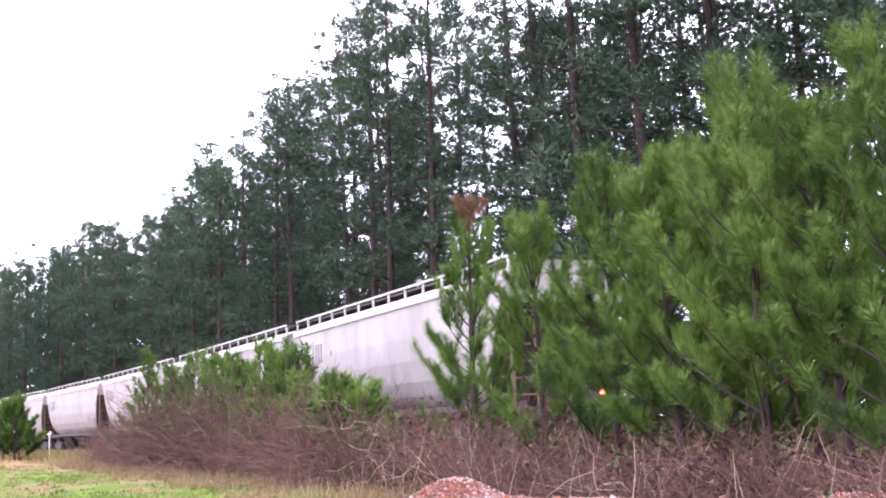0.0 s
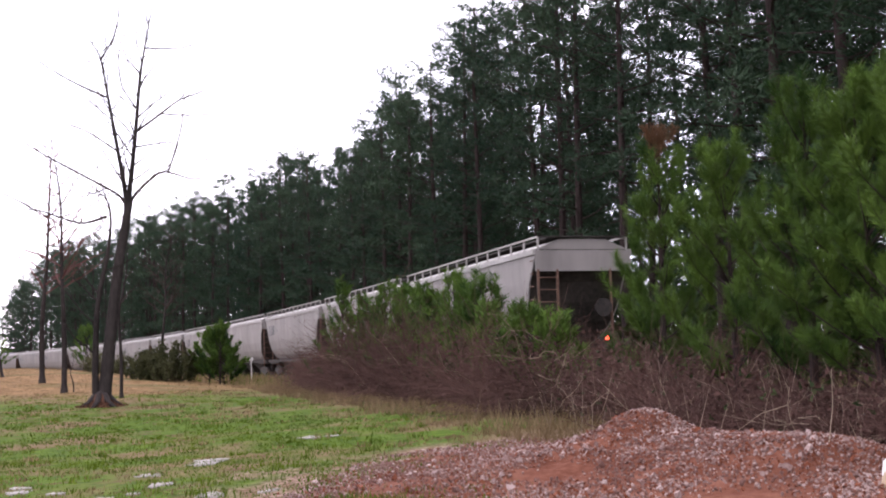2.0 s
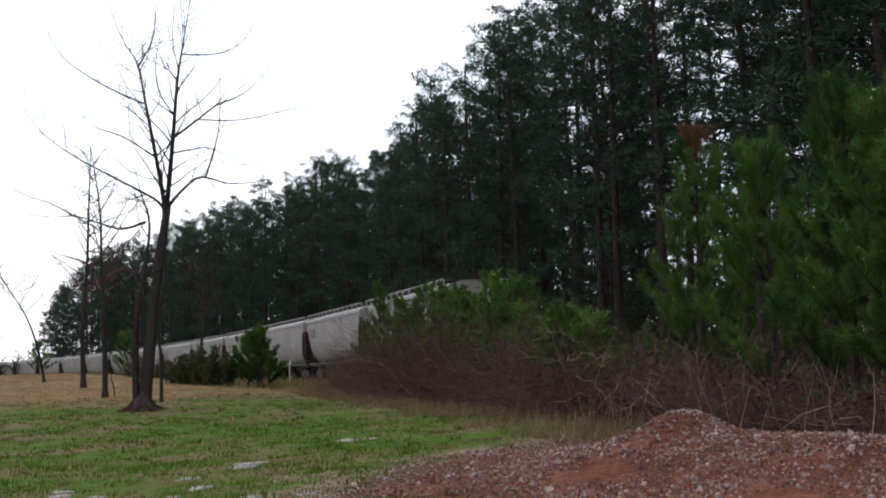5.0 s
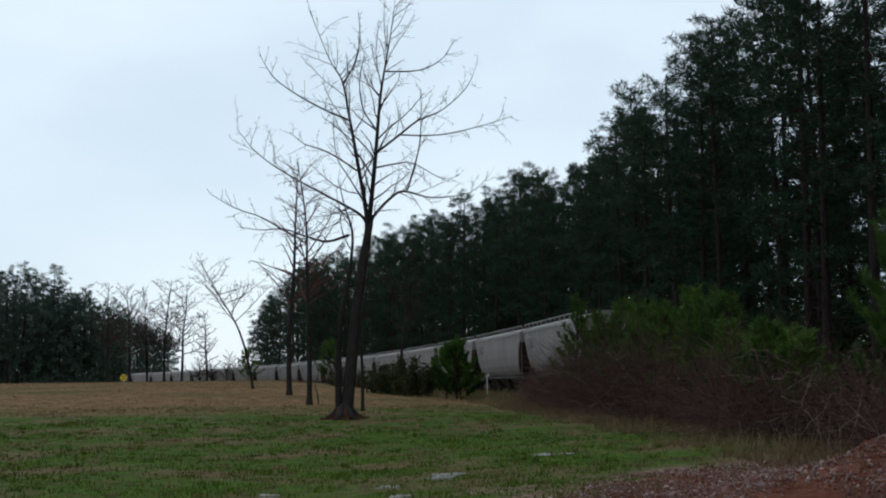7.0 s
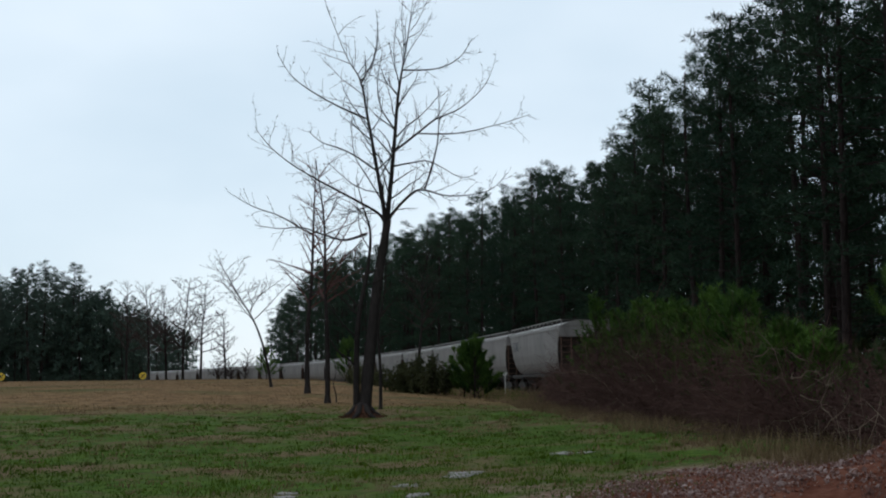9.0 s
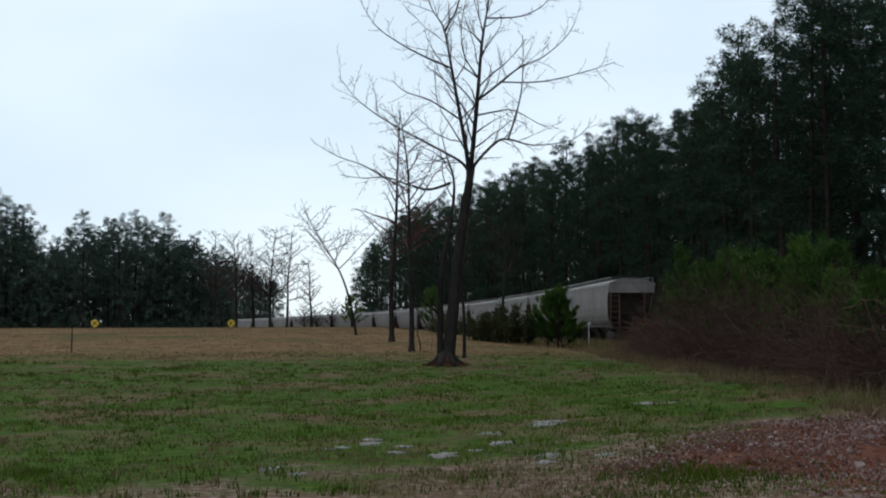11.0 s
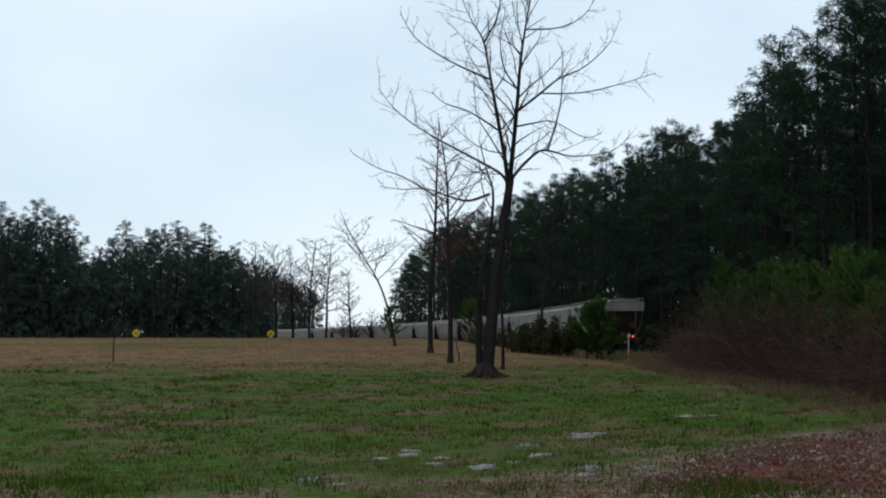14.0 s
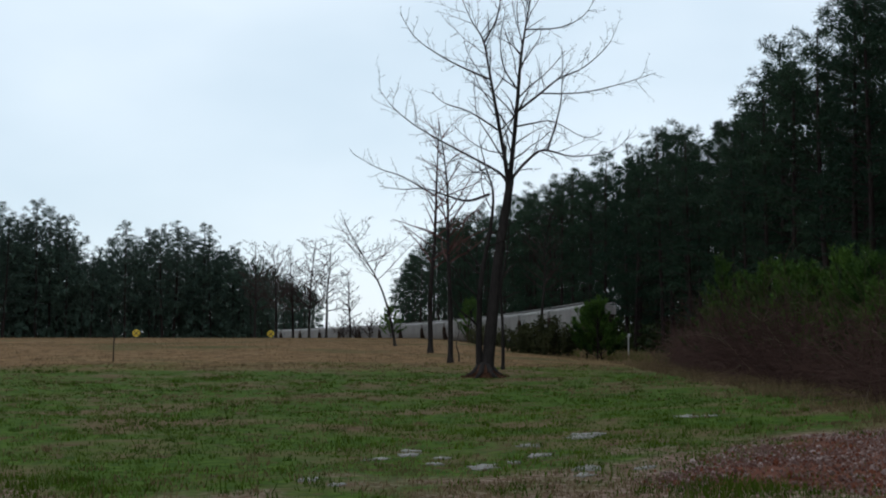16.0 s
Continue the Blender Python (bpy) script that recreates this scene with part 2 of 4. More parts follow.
# ---- the ground ----
def ground():
    rings = [0.0] + list(np.geomspace(3, 60, 70)) + list(np.geomspace(63, 420, 60)) + [600, 1000, 1800, 3500]
    n = 200
    v, f = [], []
    for r in rings:
        a = np.linspace(0, 2 * math.pi, n, endpoint=False)
        x, y = -r * np.sin(a), r * np.cos(a)
        z = ground_z(x, y) if r < 430 else np.full(n, 1.2)
        v += list(zip(x.tolist(), y.tolist(), z.tolist()))
    for i in range(len(rings) - 1):
        for j in range(n):
            a, b = i * n + j, i * n + (j + 1) % n
            f.append((a, b, b + n, a + n))
    me = bpy.data.meshes.new("ground")
    me.from_pydata(v, [], f)
    me.polygons.foreach_set("use_smooth", [True] * len(me.polygons))
    m = bpy.data.materials.new("field_soil_and_grass")
    m.use_nodes = True
    t = m.node_tree
    nd = t.nodes
    b = nd["Principled BSDF"]
    b.inputs["Roughness"].default_value, b.inputs["Specular IOR Level"].default_value = 0.95, 0.03
    geo = nd.new("ShaderNodeNewGeometry")

    def noise_at(scale, detail=5):
        q = nd.new("ShaderNodeTexNoise")
        q.inputs["Scale"].default_value, q.inputs["Detail"].default_value = scale, detail
        t.links.new(geo.outputs["Position"], q.inputs["Vector"])
        return q.outputs["Fac"]

    def step(value, lo, hi):
        q = nd.new("ShaderNodeMapRange")
        q.interpolation_type = "SMOOTHSTEP"
        q.inputs["From Min"].default_value, q.inputs["From Max"].default_value = lo, hi
        t.links.new(value, q.inputs["Value"])
        return q.outputs["Result"]

    def mix(fac, a, c):
        q = nd.new("ShaderNodeMix")
        q.data_type = "RGBA"
        for key, val in (("A", a), ("B", c)):
            if isinstance(val, tuple):
                q.inputs[key].default_value = (*val, 1)
            else:
                t.links.new(val, q.inputs[key])
        t.links.new(fac, q.inputs["Factor"])
        return q.outputs["Result"]

    def calc(op, a, c):
        q = nd.new("ShaderNodeMath")
        q.operation = op
        for k, val in enumerate((a, c)):
            if isinstance(val, (int, float)):
                q.inputs[k].default_value = val
            else:
                t.links.new(val, q.inputs[k])
        return q.outputs[0]

    length = nd.new("ShaderNodeVectorMath")
    length.operation = "LENGTH"
    t.links.new(geo.outputs["Position"], length.inputs[0])
    d = length.outputs["Value"]
    green = mix(step(noise_at(5.0), 0.35, 0.65), (0.027, 0.055, 0.006), (0.064, 0.104, 0.012))
    green = mix(step(noise_at(0.35), 0.46, 0.64), green, (0.115, 0.082, 0.042))
    green = mix(step(noise_at(1.7), 0.56, 0.70), green, (0.080, 0.048, 0.026))
    brown = mix(step(noise_at(1.6), 0.35, 0.65), (0.105, 0.058, 0.024), (0.19, 0.115, 0.055))
    brown = mix(step(noise_at(0.12), 0.5, 0.72), brown, (0.06, 0.062, 0.018))
    wobble = calc("MULTIPLY", calc("SUBTRACT", noise_at(0.10), 0.5), 26.0)
    base = mix(step(calc("ADD", d, wobble), 44, 53), green, brown)
    dirt = mix(step(noise_at(9.0), 0.35, 0.7), (0.10, 0.052, 0.034), (0.24, 0.175, 0.135))
    spread = nd.new("ShaderNodeVectorMath")
    spread.operation = "DISTANCE"
    spread.inputs[1].default_value = (*polar(2.0, 14.2), 0.2)
    t.links.new(geo.outputs["Position"], spread.inputs[0])
    heaped = calc("SUBTRACT", 1.0, step(calc("ADD", spread.outputs["Value"], calc("MULTIPLY", calc("SUBTRACT", noise_at(0.8), 0.5), 6.0)), 3.6, 6.2))
    base = mix(heaped, base, dirt)
    near = calc("SUBTRACT", 1.0, step(calc("ADD", d, calc("MULTIPLY", calc("SUBTRACT", noise_at(0.6), 0.5), 14.0)), 11.5, 14.5))
    base = mix(near, base, dirt)
    t.links.new(base, b.inputs["Base Color"])
    bp = nd.new("ShaderNodeBump")
    bp.inputs["Strength"].default_value, bp.inputs["Distance"].default_value = 0.8, 0.05
    t.links.new(noise_at(7.0, 8), bp.inputs["Height"])
    t.links.new(bp.outputs[0], b.inputs["Normal"])
    me.materials.append(m)
    return tagged(new("ground", me), "flat wet field of green grass turning to brown dry grass", "ground", kind="structure")


ground()


# ---- the railway ----
def railway():
    sec = [(-2.6, -0.45), (-1.65, -0.2), (-1.3, -0.17), (1.3, -0.17), (1.65, -0.2), (2.6, -0.45)]
    bed = Soup()
    rings = []
    for s in range(-100, 400, 3):
        ring = []
        for o, z in sec:
            x, y, _ = along(s, o)
            ring.append((x, y, RAIL + z))
        rings.append(ring)
    bed.loft(rings, closed=False, caps=False)
    line = thing("railway_track", "single railway track on a low grey ballast bed", "railway", kind="structure")
    part("ballast_bed", bed, BALLAST, line)
    for o in (-0.75, 0.75):
        rail = Soup()
        rings = []
        for s in range(-100, 400, 3):
            ring = []
            for w, z in ((-0.07, -0.16), (0.07, -0.16), (0.035, -0.05), (0.035, 0), (-0.035, 0), (-0.035, -0.05)):
                x, y, _ = along(s, o + w)
                ring.append((x, y, RAIL + z))
            rings.append(ring)
        rail.loft(rings)
        part("rail", rail, RUST, line)
    ties = Soup()
    for k in range(-60, 420):
        s = k * 0.6
        x, y, a = along(s)
        ties.box(-1.25, 1.25, -0.11, 0.11, -0.22, -0.145, Matrix.Translation((x, y, RAIL)) @ Matrix.Rotation(radians(a), 4, "Z"))
    part("ties", ties, TIE, line, kind="stuff")


railway()

CAR = 16.6                       # from coupler to coupler


def hopper_car():
    """A covered hopper; x runs along the track, z = 0 is the rail's top."""
    car = thing("hopper_car", "weathered pale grey covered hopper rail car on the track", "rail car", "covered hopper cars of the train")
    hw = 1.53
    # shell: rounded sides that tuck in below, ends sloping in under an upright end panel
    prof = [(0.92, 1.12), (1.14, 1.32), (1.27, 1.50), (1.40, 1.85), (1.495, 2.4), (hw, 3.0), (hw, 3.7), (hw, 3.95)]
    ends = [(-5.75, 1.12), (-6.0, 1.32), (-6.2, 1.50), (-6.5, 1.85), (-6.85, 2.4), (-7.15, 3.0), (-7.7, 3.35), (-7.7, 3.95)]
    for side in (-1, 1):
        sk = Soup()
        rings = []
        for i in range(15):
            u = -1 + 2 * i / 14
            ring = []
            for (y, z), (xe, _) in zip(prof, ends):
                ring.append((u * -xe, side * y, z))
            for (y, z), (xe, _) in reversed(list(zip(prof, ends))):
                ring.append((u * -xe, side * (y - 0.05), z))
            rings.append(ring)
        sk.loft(rings)
        sheet = part("side_sheet", sk, HOPPER, car)
        top = Soup()
        top.box(-7.72, 7.72, side * hw - 0.05, side * hw + 0.05, 3.80, 3.96)
        part("eave_rail", top, HOPPER_TRIM, car, "paler steel eave rail")
        sill = Soup()
        sill.box(-7.9, 7.9, side * 1.30 - 0.06, side * 1.30 + 0.06, 1.02, 1.18)
        part("side_sill", sill, DARK_STEEL, car)
        # the shipper's mark as plain bars
        if side == 1:
            for k in range(5):
                bar = Soup()
                bar.box(5.95 + 0.03 * k, 6.6 + 0.05 * k, hw - 0.008, hw + 0.010, 2.78 + 0.14 * k, 2.84 + 0.14 * k)
                part("stencil_bar", bar, LOGO, sheet, "dark stencilled bar")
            for k, x in enumerate((5.7, 5.4, 5.15, 4.9)):
                bar = Soup()
                bar.box(x, x + 0.1, hw - 0.008, hw + 0.010, 2.8, 3.4)
                part("stencil_bar", bar, LOGO, sheet, "dark stencilled bar")
            spot = Soup()
            spot.box(3.95, 4.1, hw + 0.004, hw + 0.010, 2.95, 3.1)
            part("stencil_bar", spot, LOGO, sheet, "small dark painted square")
    for e in (-1, 1):
        sk = Soup()
        rings = []
        for xe, (y, z) in [(-x, p) for (x, _), p in zip(ends, prof)]:
            rings.append([(e * xe, -y + 0.05, z), (e * xe, y - 0.05, z), (e * (xe - 0.05), y - 0.05, z), (e * (xe - 0.05), -y + 0.05, z)])
        sk.loft(rings)
        # shade below the end panel is put into this sheet's dark colour
        part("end_sheet", sk, DARK_STEEL, car, "brown sloping end sheet, darkened for grime and painted-in overhang shade")
        pan = Soup()
        pan.box(e * 7.72 - 0.03, e * 7.72 + 0.03, -hw, hw, 3.3, 3.92)
        part("end_panel", pan, HOPPER, car)
        gab = Soup()
        gab.loft([[(e * 7.7, -hw, 3.9), (e * 7.7, -0.75, 4.25), (e * 7.7, 0.75, 4.25), (e * 7.7, hw, 3.9)], [(e * 7.64, -hw, 3.9), (e * 7.64, -0.75, 4.25), (e * 7.64, 0.75, 4.25), (e * 7.64, hw, 3.9)]])
        part("roof_gable", gab, HOPPER, car)
        sub = Soup()
        sub.box(e * 6.4 - 1.5, e * 6.4 + 1.5, -1.25, 1.25, 0.92, 1.04)
        part("end_platform", sub, DARK_STEEL, car)
        for y in (-e * 1.45, -e * 0.85, e * 0.85):
            p = Soup()
            p.box(e * 7.72 - 0.04, e * 7.72 + 0.04, y - 0.03, y + 0.03, 0.75, 3.36)
            part("end_post", p, RUST, car)
        for k in range(7):
            r = Soup()
            r.tube([(e * 7.76, -e * 1.45, 0.95 + 0.36 * k), (e * 7.76, -e * 0.85, 0.95 + 0.36 * k)], [0.02, 0.02], 5)
            part("ladder_rung", r, RUST, car)
        for k in range(8):
            r = Soup()
            r.tube([(e * 7.45, -e * 1.6, 0.95 + 0.38 * k), (e * 7.7, -e * 1.6, 0.95 + 0.38 * k)], [0.02, 0.02], 5)
            part("ladder_rung", r, RUST, car)
        mark = Soup()
        for k in range(3):
            mark.box(e * 7.705 if e > 0 else e * 7.712, e * 7.712 if e > 0 else e * 7.705, 0.75 * e - 0.3, 0.75 * e + 0.3 - 0.12 * k, 3.42 + 0.13 * k, 3.48 + 0.13 * k)
        part("stencil_bar", mark, LOGO, car, "small dark stencilled bars")
        wheel = Soup()
        wheel.tube([(e * 7.8, 0.55 * e, 2.2), (e * 7.84, 0.55 * e, 2.2)], [0.28, 0.28], 12)
        part("brake_wheel", wheel, DARK_STEEL, car)
        cp = Soup()
        cp.box(e * 7.7, e * 8.22, -0.13, 0.13, 0.72, 0.98) if e > 0 else cp.box(e * 8.22, e * 7.7, -0.13, 0.13, 0.72, 0.98)
        cp.box(e * 8.2 - 0.14, e * 8.2 + 0.14, -0.2, 0.2, 0.68, 1.02)
        part("coupler", cp, RUST, car)
        tk = Soup()
        for y in (-1.0, 1.0):
            tk.loft([[(e * 5.9 + x, y - 0.09, z) for x, z in ((-1.2, 0.35), (-1.1, 0.62), (-0.35, 0.72), (0.35, 0.72), (1.1, 0.62), (1.2, 0.35), (0.9, 0.36), (0.45, 0.2), (-0.45, 0.2), (-0.9, 0.36))],
                     [(e * 5.9 + x, y + 0.09, z) for x, z in ((-1.2, 0.35), (-1.1, 0.62), (-0.35, 0.72), (0.35, 0.72), (1.1, 0.62), (1.2, 0.35), (0.9, 0.36), (0.45, 0.2), (-0.45, 0.2), (-0.9, 0.36))]])
        tk.box(e * 5.9 - 0.2, e * 5.9 + 0.2, -1.05, 1.05, 0.4, 0.9)
        part("truck_frame", tk, DARK_STEEL, car)
        for dx in (-0.87, 0.87):
            ax = Soup()
            ax.tube([(0, -0.95, 0), (0, 0.95, 0)], [0.08, 0.08], 8)
            for y in (-1, 1):
                ax.tube([(0, y * 0.66, 0), (0, y * 0.69, 0), (0, y * 0.69, 0), (0, y * 0.80, 0)], [0.45, 0.45, 0.42, 0.42], 16)
                ax.box(-0.3, 0.3, y * 0.81 - 0.02, y * 0.81 + 0.02, -0.05, 0.05)
            w = part("wheelset", ax, WHEEL, car)
            w.location = (e * 5.9 + dx, 0, 0.42)
    roof = Soup()
    sec = [(-hw, 3.95), (-0.9, 4.2), (-0.45, 4.27), (0.45, 4.27), (0.9, 4.2), (hw, 3.95)]
    roof.loft([[(x, y, z) for y, z in sec] + [(x, y, z - 0.06) for y, z in reversed(sec)] for x in (-7.62, -4, 0, 4, 7.62)])
    part("roof", roof, HOPPER_TRIM, car)
    for k in range(10):
        h = Soup()
        h.box(-6.6 + 1.4 * k, -5.5 + 1.4 * k, -0.35, 0.35, 4.26, 4.36)
        part("hatch_cover", h, HOPPER, car)
    for side in (-1, 1):
        w = Soup()
        w.box(-7.75, 7.75, side * 1.42 - 0.04, side * 1.42 + 0.04, 4.30, 4.345)
        for k in range(14):
            x = -7.7 + k * 15.4 / 13
            w.box(x - 0.03, x + 0.03, side * 1.42 - 0.025, side * 1.42 + 0.025, 3.9, 4.31)
        part("roof_rail", w, HOPPER_TRIM, car, "pale steel roof rail on short posts")
        g = Soup()
        g.box(-7.7, 7.7, side * 0.75 - 0.28, side * 0.75 + 0.28, 4.31, 4.345)
        part("running_board", g, DARK_STEEL, car)
    for e in (-1, 1):
        g = Soup()
        g.box(e * 7.6 - 0.2, e * 7.6 + 0.2, -1.45, 1.45, 4.31, 4.345)
        part("running_board", g, DARK_STEEL, car)
    cs = Soup()
    cs.box(-7.7, 7.7, -0.2, 0.2, 0.72, 1.0)
    part("centre_sill", cs, DARK_STEEL, car)
    for x in (-3.6, 0, 3.6):
        hp = Soup()
        hp.loft([[(x - 1.7, -1.2, 1.2), (x + 1.7, -1.2, 1.2), (x + 1.7, 1.2, 1.2), (x - 1.7, 1.2, 1.2)], [(x - 0.5, -0.6, 0.35), (x + 0.5, -0.6, 0.35), (x + 0.5, 0.6, 0.35), (x - 0.5, 0.6, 0.35)]])
        gate = part("hopper_chute", hp, DARK_STEEL, car)
    return car


SPEED = 5.2
END0 = -7.7                      # the last car's rear end at 0 s, along the track


def car_pose(s):
    a, b = along(s - 5.9), along(s + 5.9)
    az = math.degrees(math.atan2(-(b[0] - a[0]), b[1] - a[1]))
    return pose((a[0] + b[0]) / 2, (a[1] + b[1]) / 2, RAIL, 0, 0, az + 90)


def train():
    first = hopper_car()
    cars = [first] + [copy_thing(first, pose(0, 0, 0)) for _ in range(17)]
    box = Soup()
    box.box(-8.12, -7.72, -0.62, -0.36, 0.96, 1.36)
    unit = part("end_marker", box, DARK_STEEL, first, "dark box with a small red lamp on the coupler")
    lens = Soup()
    lens.tube([(-8.17, -0.49, 1.28), (-8.12, -0.49, 1.28)], [0.05, 0.05], 12)
    part("lamp", lens, RED_LAMP, unit, "small red marker lamp")
    return cars


CARS = train()


# ---- trees ----
def rnd(rng, a, b):
    return a + (b - a) * rng.random()


def tuft(soup, rng, p, d, length, width, n, spread):
    """A spray of needles: n thin triangles that fan out from p round d."""
    d = d.normalized()
    a = d.orthogonal().normalized()
    b = d.cross(a)
    for _ in range(n):
        q = rng.random() * 6.283
        w = (d + (a * math.cos(q) + b * math.sin(q)) * spread * (0.25 + rng.random())).normalized()
        side = w.cross(Vector((rng.random() - 0.5, rng.random() - 0.5, rng.random() - 0.5))).normalized() * width
        o = p + d * (rng.random() - 0.6) * length * 0.6
        soup.tri(o - side, o + side, o + w * length * (0.7 + 0.5 * rng.random()))


def limb_path(rng, p, d, length, n, droop, wander):
    pts = [p.copy()]
    d = d.normalized()
    for i in range(n):
        d = (d + Vector((rnd(rng, -1, 1), rnd(rng, -1, 1), rnd(rng, -1, 1))) * wander + Vector((0, 0, droop))).normalized()
        pts.append(pts[-1] + d * (length / n))
    return pts


def puff(soup, rng, p, r, n, length, width, flat=0.6):
    """A rounded clump of needle sprays: n blades that stand out from p on all sides."""
    for _ in range(n):
        d = Vector((rng.gauss(0, 1), rng.gauss(0, 1), rng.gauss(0.25, 0.8))).normalized()
        o = p + Vector((d.x, d.y, d.z * flat)) * r * rng.random() ** 0.5
        w = (d + Vector((rnd(rng, -1, 1), rnd(rng, -1, 1), rnd(rng, -0.4, 1))) * 0.55).normalized()
        side = w.cross(Vector((rng.random() - 0.5, rng.random() - 0.5, rng.random() - 0.5))).normalized() * width
        soup.tri(o - side, o + side, o + w * length * (0.6 + 0.6 * rng.random()))


def tall_pine_meshes(seed, height, clear, reach, pads):
    """Trunk and crown of a mature pine; clear: the share of the trunk that has no live limbs."""
    rng = random.Random(seed)
    trunk, crown = Soup(), Soup()
    bx, by = rnd(rng, -0.5, 0.5), rnd(rng, -0.5, 0.5)
    spine = [Vector((bx * math.sin(k / 8 * 2.6), by * math.sin(k / 8 * 2.2), height * k / 8)) for k in range(9)]
    trunk.tube([spine[0] - Vector((0, 0, 0.4))] + spine, [0.30] + [0.24 * (1 - 0.85 * k / 8) + 0.02 for k in range(9)], 8)

    def on_trunk(u):
        k = min(int(u * 8), 7)
        return spine[k].lerp(spine[k + 1], u * 8 - k)

    for _ in range(16):                         # dead stubs below the crown
        u = rnd(rng, 0.12, clear + 0.08)
        q = rng.random() * 6.283
        pts = limb_path(rng, on_trunk(u), Vector((math.cos(q), math.sin(q), rnd(rng, -0.15, 0.2))), rnd(rng, 0.6, 3.0), 3, -0.03, 0.14)
        trunk.tube(pts, [0.035, 0.025, 0.015, 0.006], 4, False)
    n = 50
    for i in range(n):
        v = min(1.0, (i + rng.random()) / n)
        u = clear + (1 - clear) * v * 0.98
        q = i * 2.4 + rng.random() * 1.2
        length = reach * (0.45 + 0.55 * math.sin(0.35 + 1.9 * v)) * rnd(rng, 0.5, 1.15) * min(1.0, 0.34 + 1.6 * (1 - v))
        pts = limb_path(rng, on_trunk(u), Vector((math.cos(q), math.sin(q), -0.12 + 0.85 * v)), length, 5, 0.07, 0.16)
        r0 = 0.02 + 0.045 * (1 - v)
        trunk.tube(pts, [r0 * (1 - 0.17 * k) for k in range(6)], 3, False)
        for j in range(max(2, round(pads / n * (0.45 + 0.75 * length / reach)))):
            w = 1.0 if j == 0 else rnd(rng, 0.42, 1.0)
            k = min(int(w * 5), 4)
            side = Vector((rnd(rng, -1, 1), rnd(rng, -1, 1), rnd(rng, -0.05, 0.35))) * (0.08 if j == 0 else 0.24) * length
            p = pts[k].lerp(pts[k + 1], w * 5 - k)
            trunk.tube([p, p + side], [0.014, 0.006], 3, False)
            puff(crown, rng, p + side, rnd(rng, 0.28, 0.58), 38, 0.40, 0.034)
    return trunk.mesh("trunk", PINE_BARK, True), crown.mesh("crown", NEEDLE)


def tall_pine(name, meshes, label, group):
    t = thing(name, label, "tree", group)
    part("trunk", meshes[0], PINE_BARK, t)
    part("crown", meshes[1], NEEDLE, t)
    return t


PINES = [tall_pine_meshes(11 + k, h, c, r, n) for k, (h, c, r, n) in enumerate(
    ((25.0, 0.36, 4.9, 235), (24.0, 0.24, 5.1, 260), (26.0, 0.46, 4.6, 225), (22.5, 0.14, 5.2, 275)))]


def forest():
    rng = random.Random(5)
    kinds = [tall_pine("pine_tree", m, "tall dark green pine with a bare lower trunk in the wood", "pines of the wood") for m in PINES]
    used = set()
    spots = []
    s = -48.0
    while s < 270:                                   # the edge beside the track
        spots.append((s + rnd(rng, -1, 1), rnd(rng, 7.5, 11.0), (1, 3, 3, 0)[rng.randrange(4)]))
        s += 3.6 + max(0, s) * 0.010
    s = -46.0
    while s < 270:
        spots.append((s + rnd(rng, -1.5, 1.5), rnd(rng, 13, 17), (0, 1, 2, 3)[rng.randrange(4)]))
        s += 4.2 + max(0, s) * 0.012
    s = -40.0
    while s < 270:
        spots.append((s + rnd(rng, -2, 2), rnd(rng, 19, 26), rng.randrange(4)))
        s += 4.8 + max(0, s) * 0.016
    for s, o, k in spots:
        x, y, _ = along(s, o)
        if math.degrees(math.atan2(-x, y)) < 30.4:
            put(kinds, used, k, x, y, rng, rnd(rng, 0.9, 1.08))
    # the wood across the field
    # same pines with crowns recoloured to carry the haze
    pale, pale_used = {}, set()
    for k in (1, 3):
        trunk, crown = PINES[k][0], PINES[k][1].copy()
        crown.materials[0] = NEEDLE_HAZE
        pale[k] = tall_pine("pine_tree", (trunk, crown), "pine with a rounded crown in the far wood, haze put into its colour", "pines of the far wood")
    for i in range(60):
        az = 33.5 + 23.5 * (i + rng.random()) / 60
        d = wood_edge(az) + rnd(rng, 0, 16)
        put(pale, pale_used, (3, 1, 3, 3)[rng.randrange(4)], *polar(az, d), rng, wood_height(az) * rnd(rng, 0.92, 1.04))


def wood_edge(az):
    """How far off the far wood's edge stands: its end lies behind the track."""
    return 176.0 if az > 35.9 else 334.0


def wood_height(az):
    """The far wood's height, fitted to the camera's view, as a share of a full-grown pine."""
    near = float(np.interp(az, (33.3, 34.4, 35.8, 37.1, 38.2, 40, 42.2, 43.4, 44.2, 45.0, 48, 60), (0.33, 0.42, 0.49, 0.58, 0.66, 0.72, 0.70, 0.66, 0.50, 0.76, 0.83, 0.85)))
    return near * wood_edge(az) / 176.0


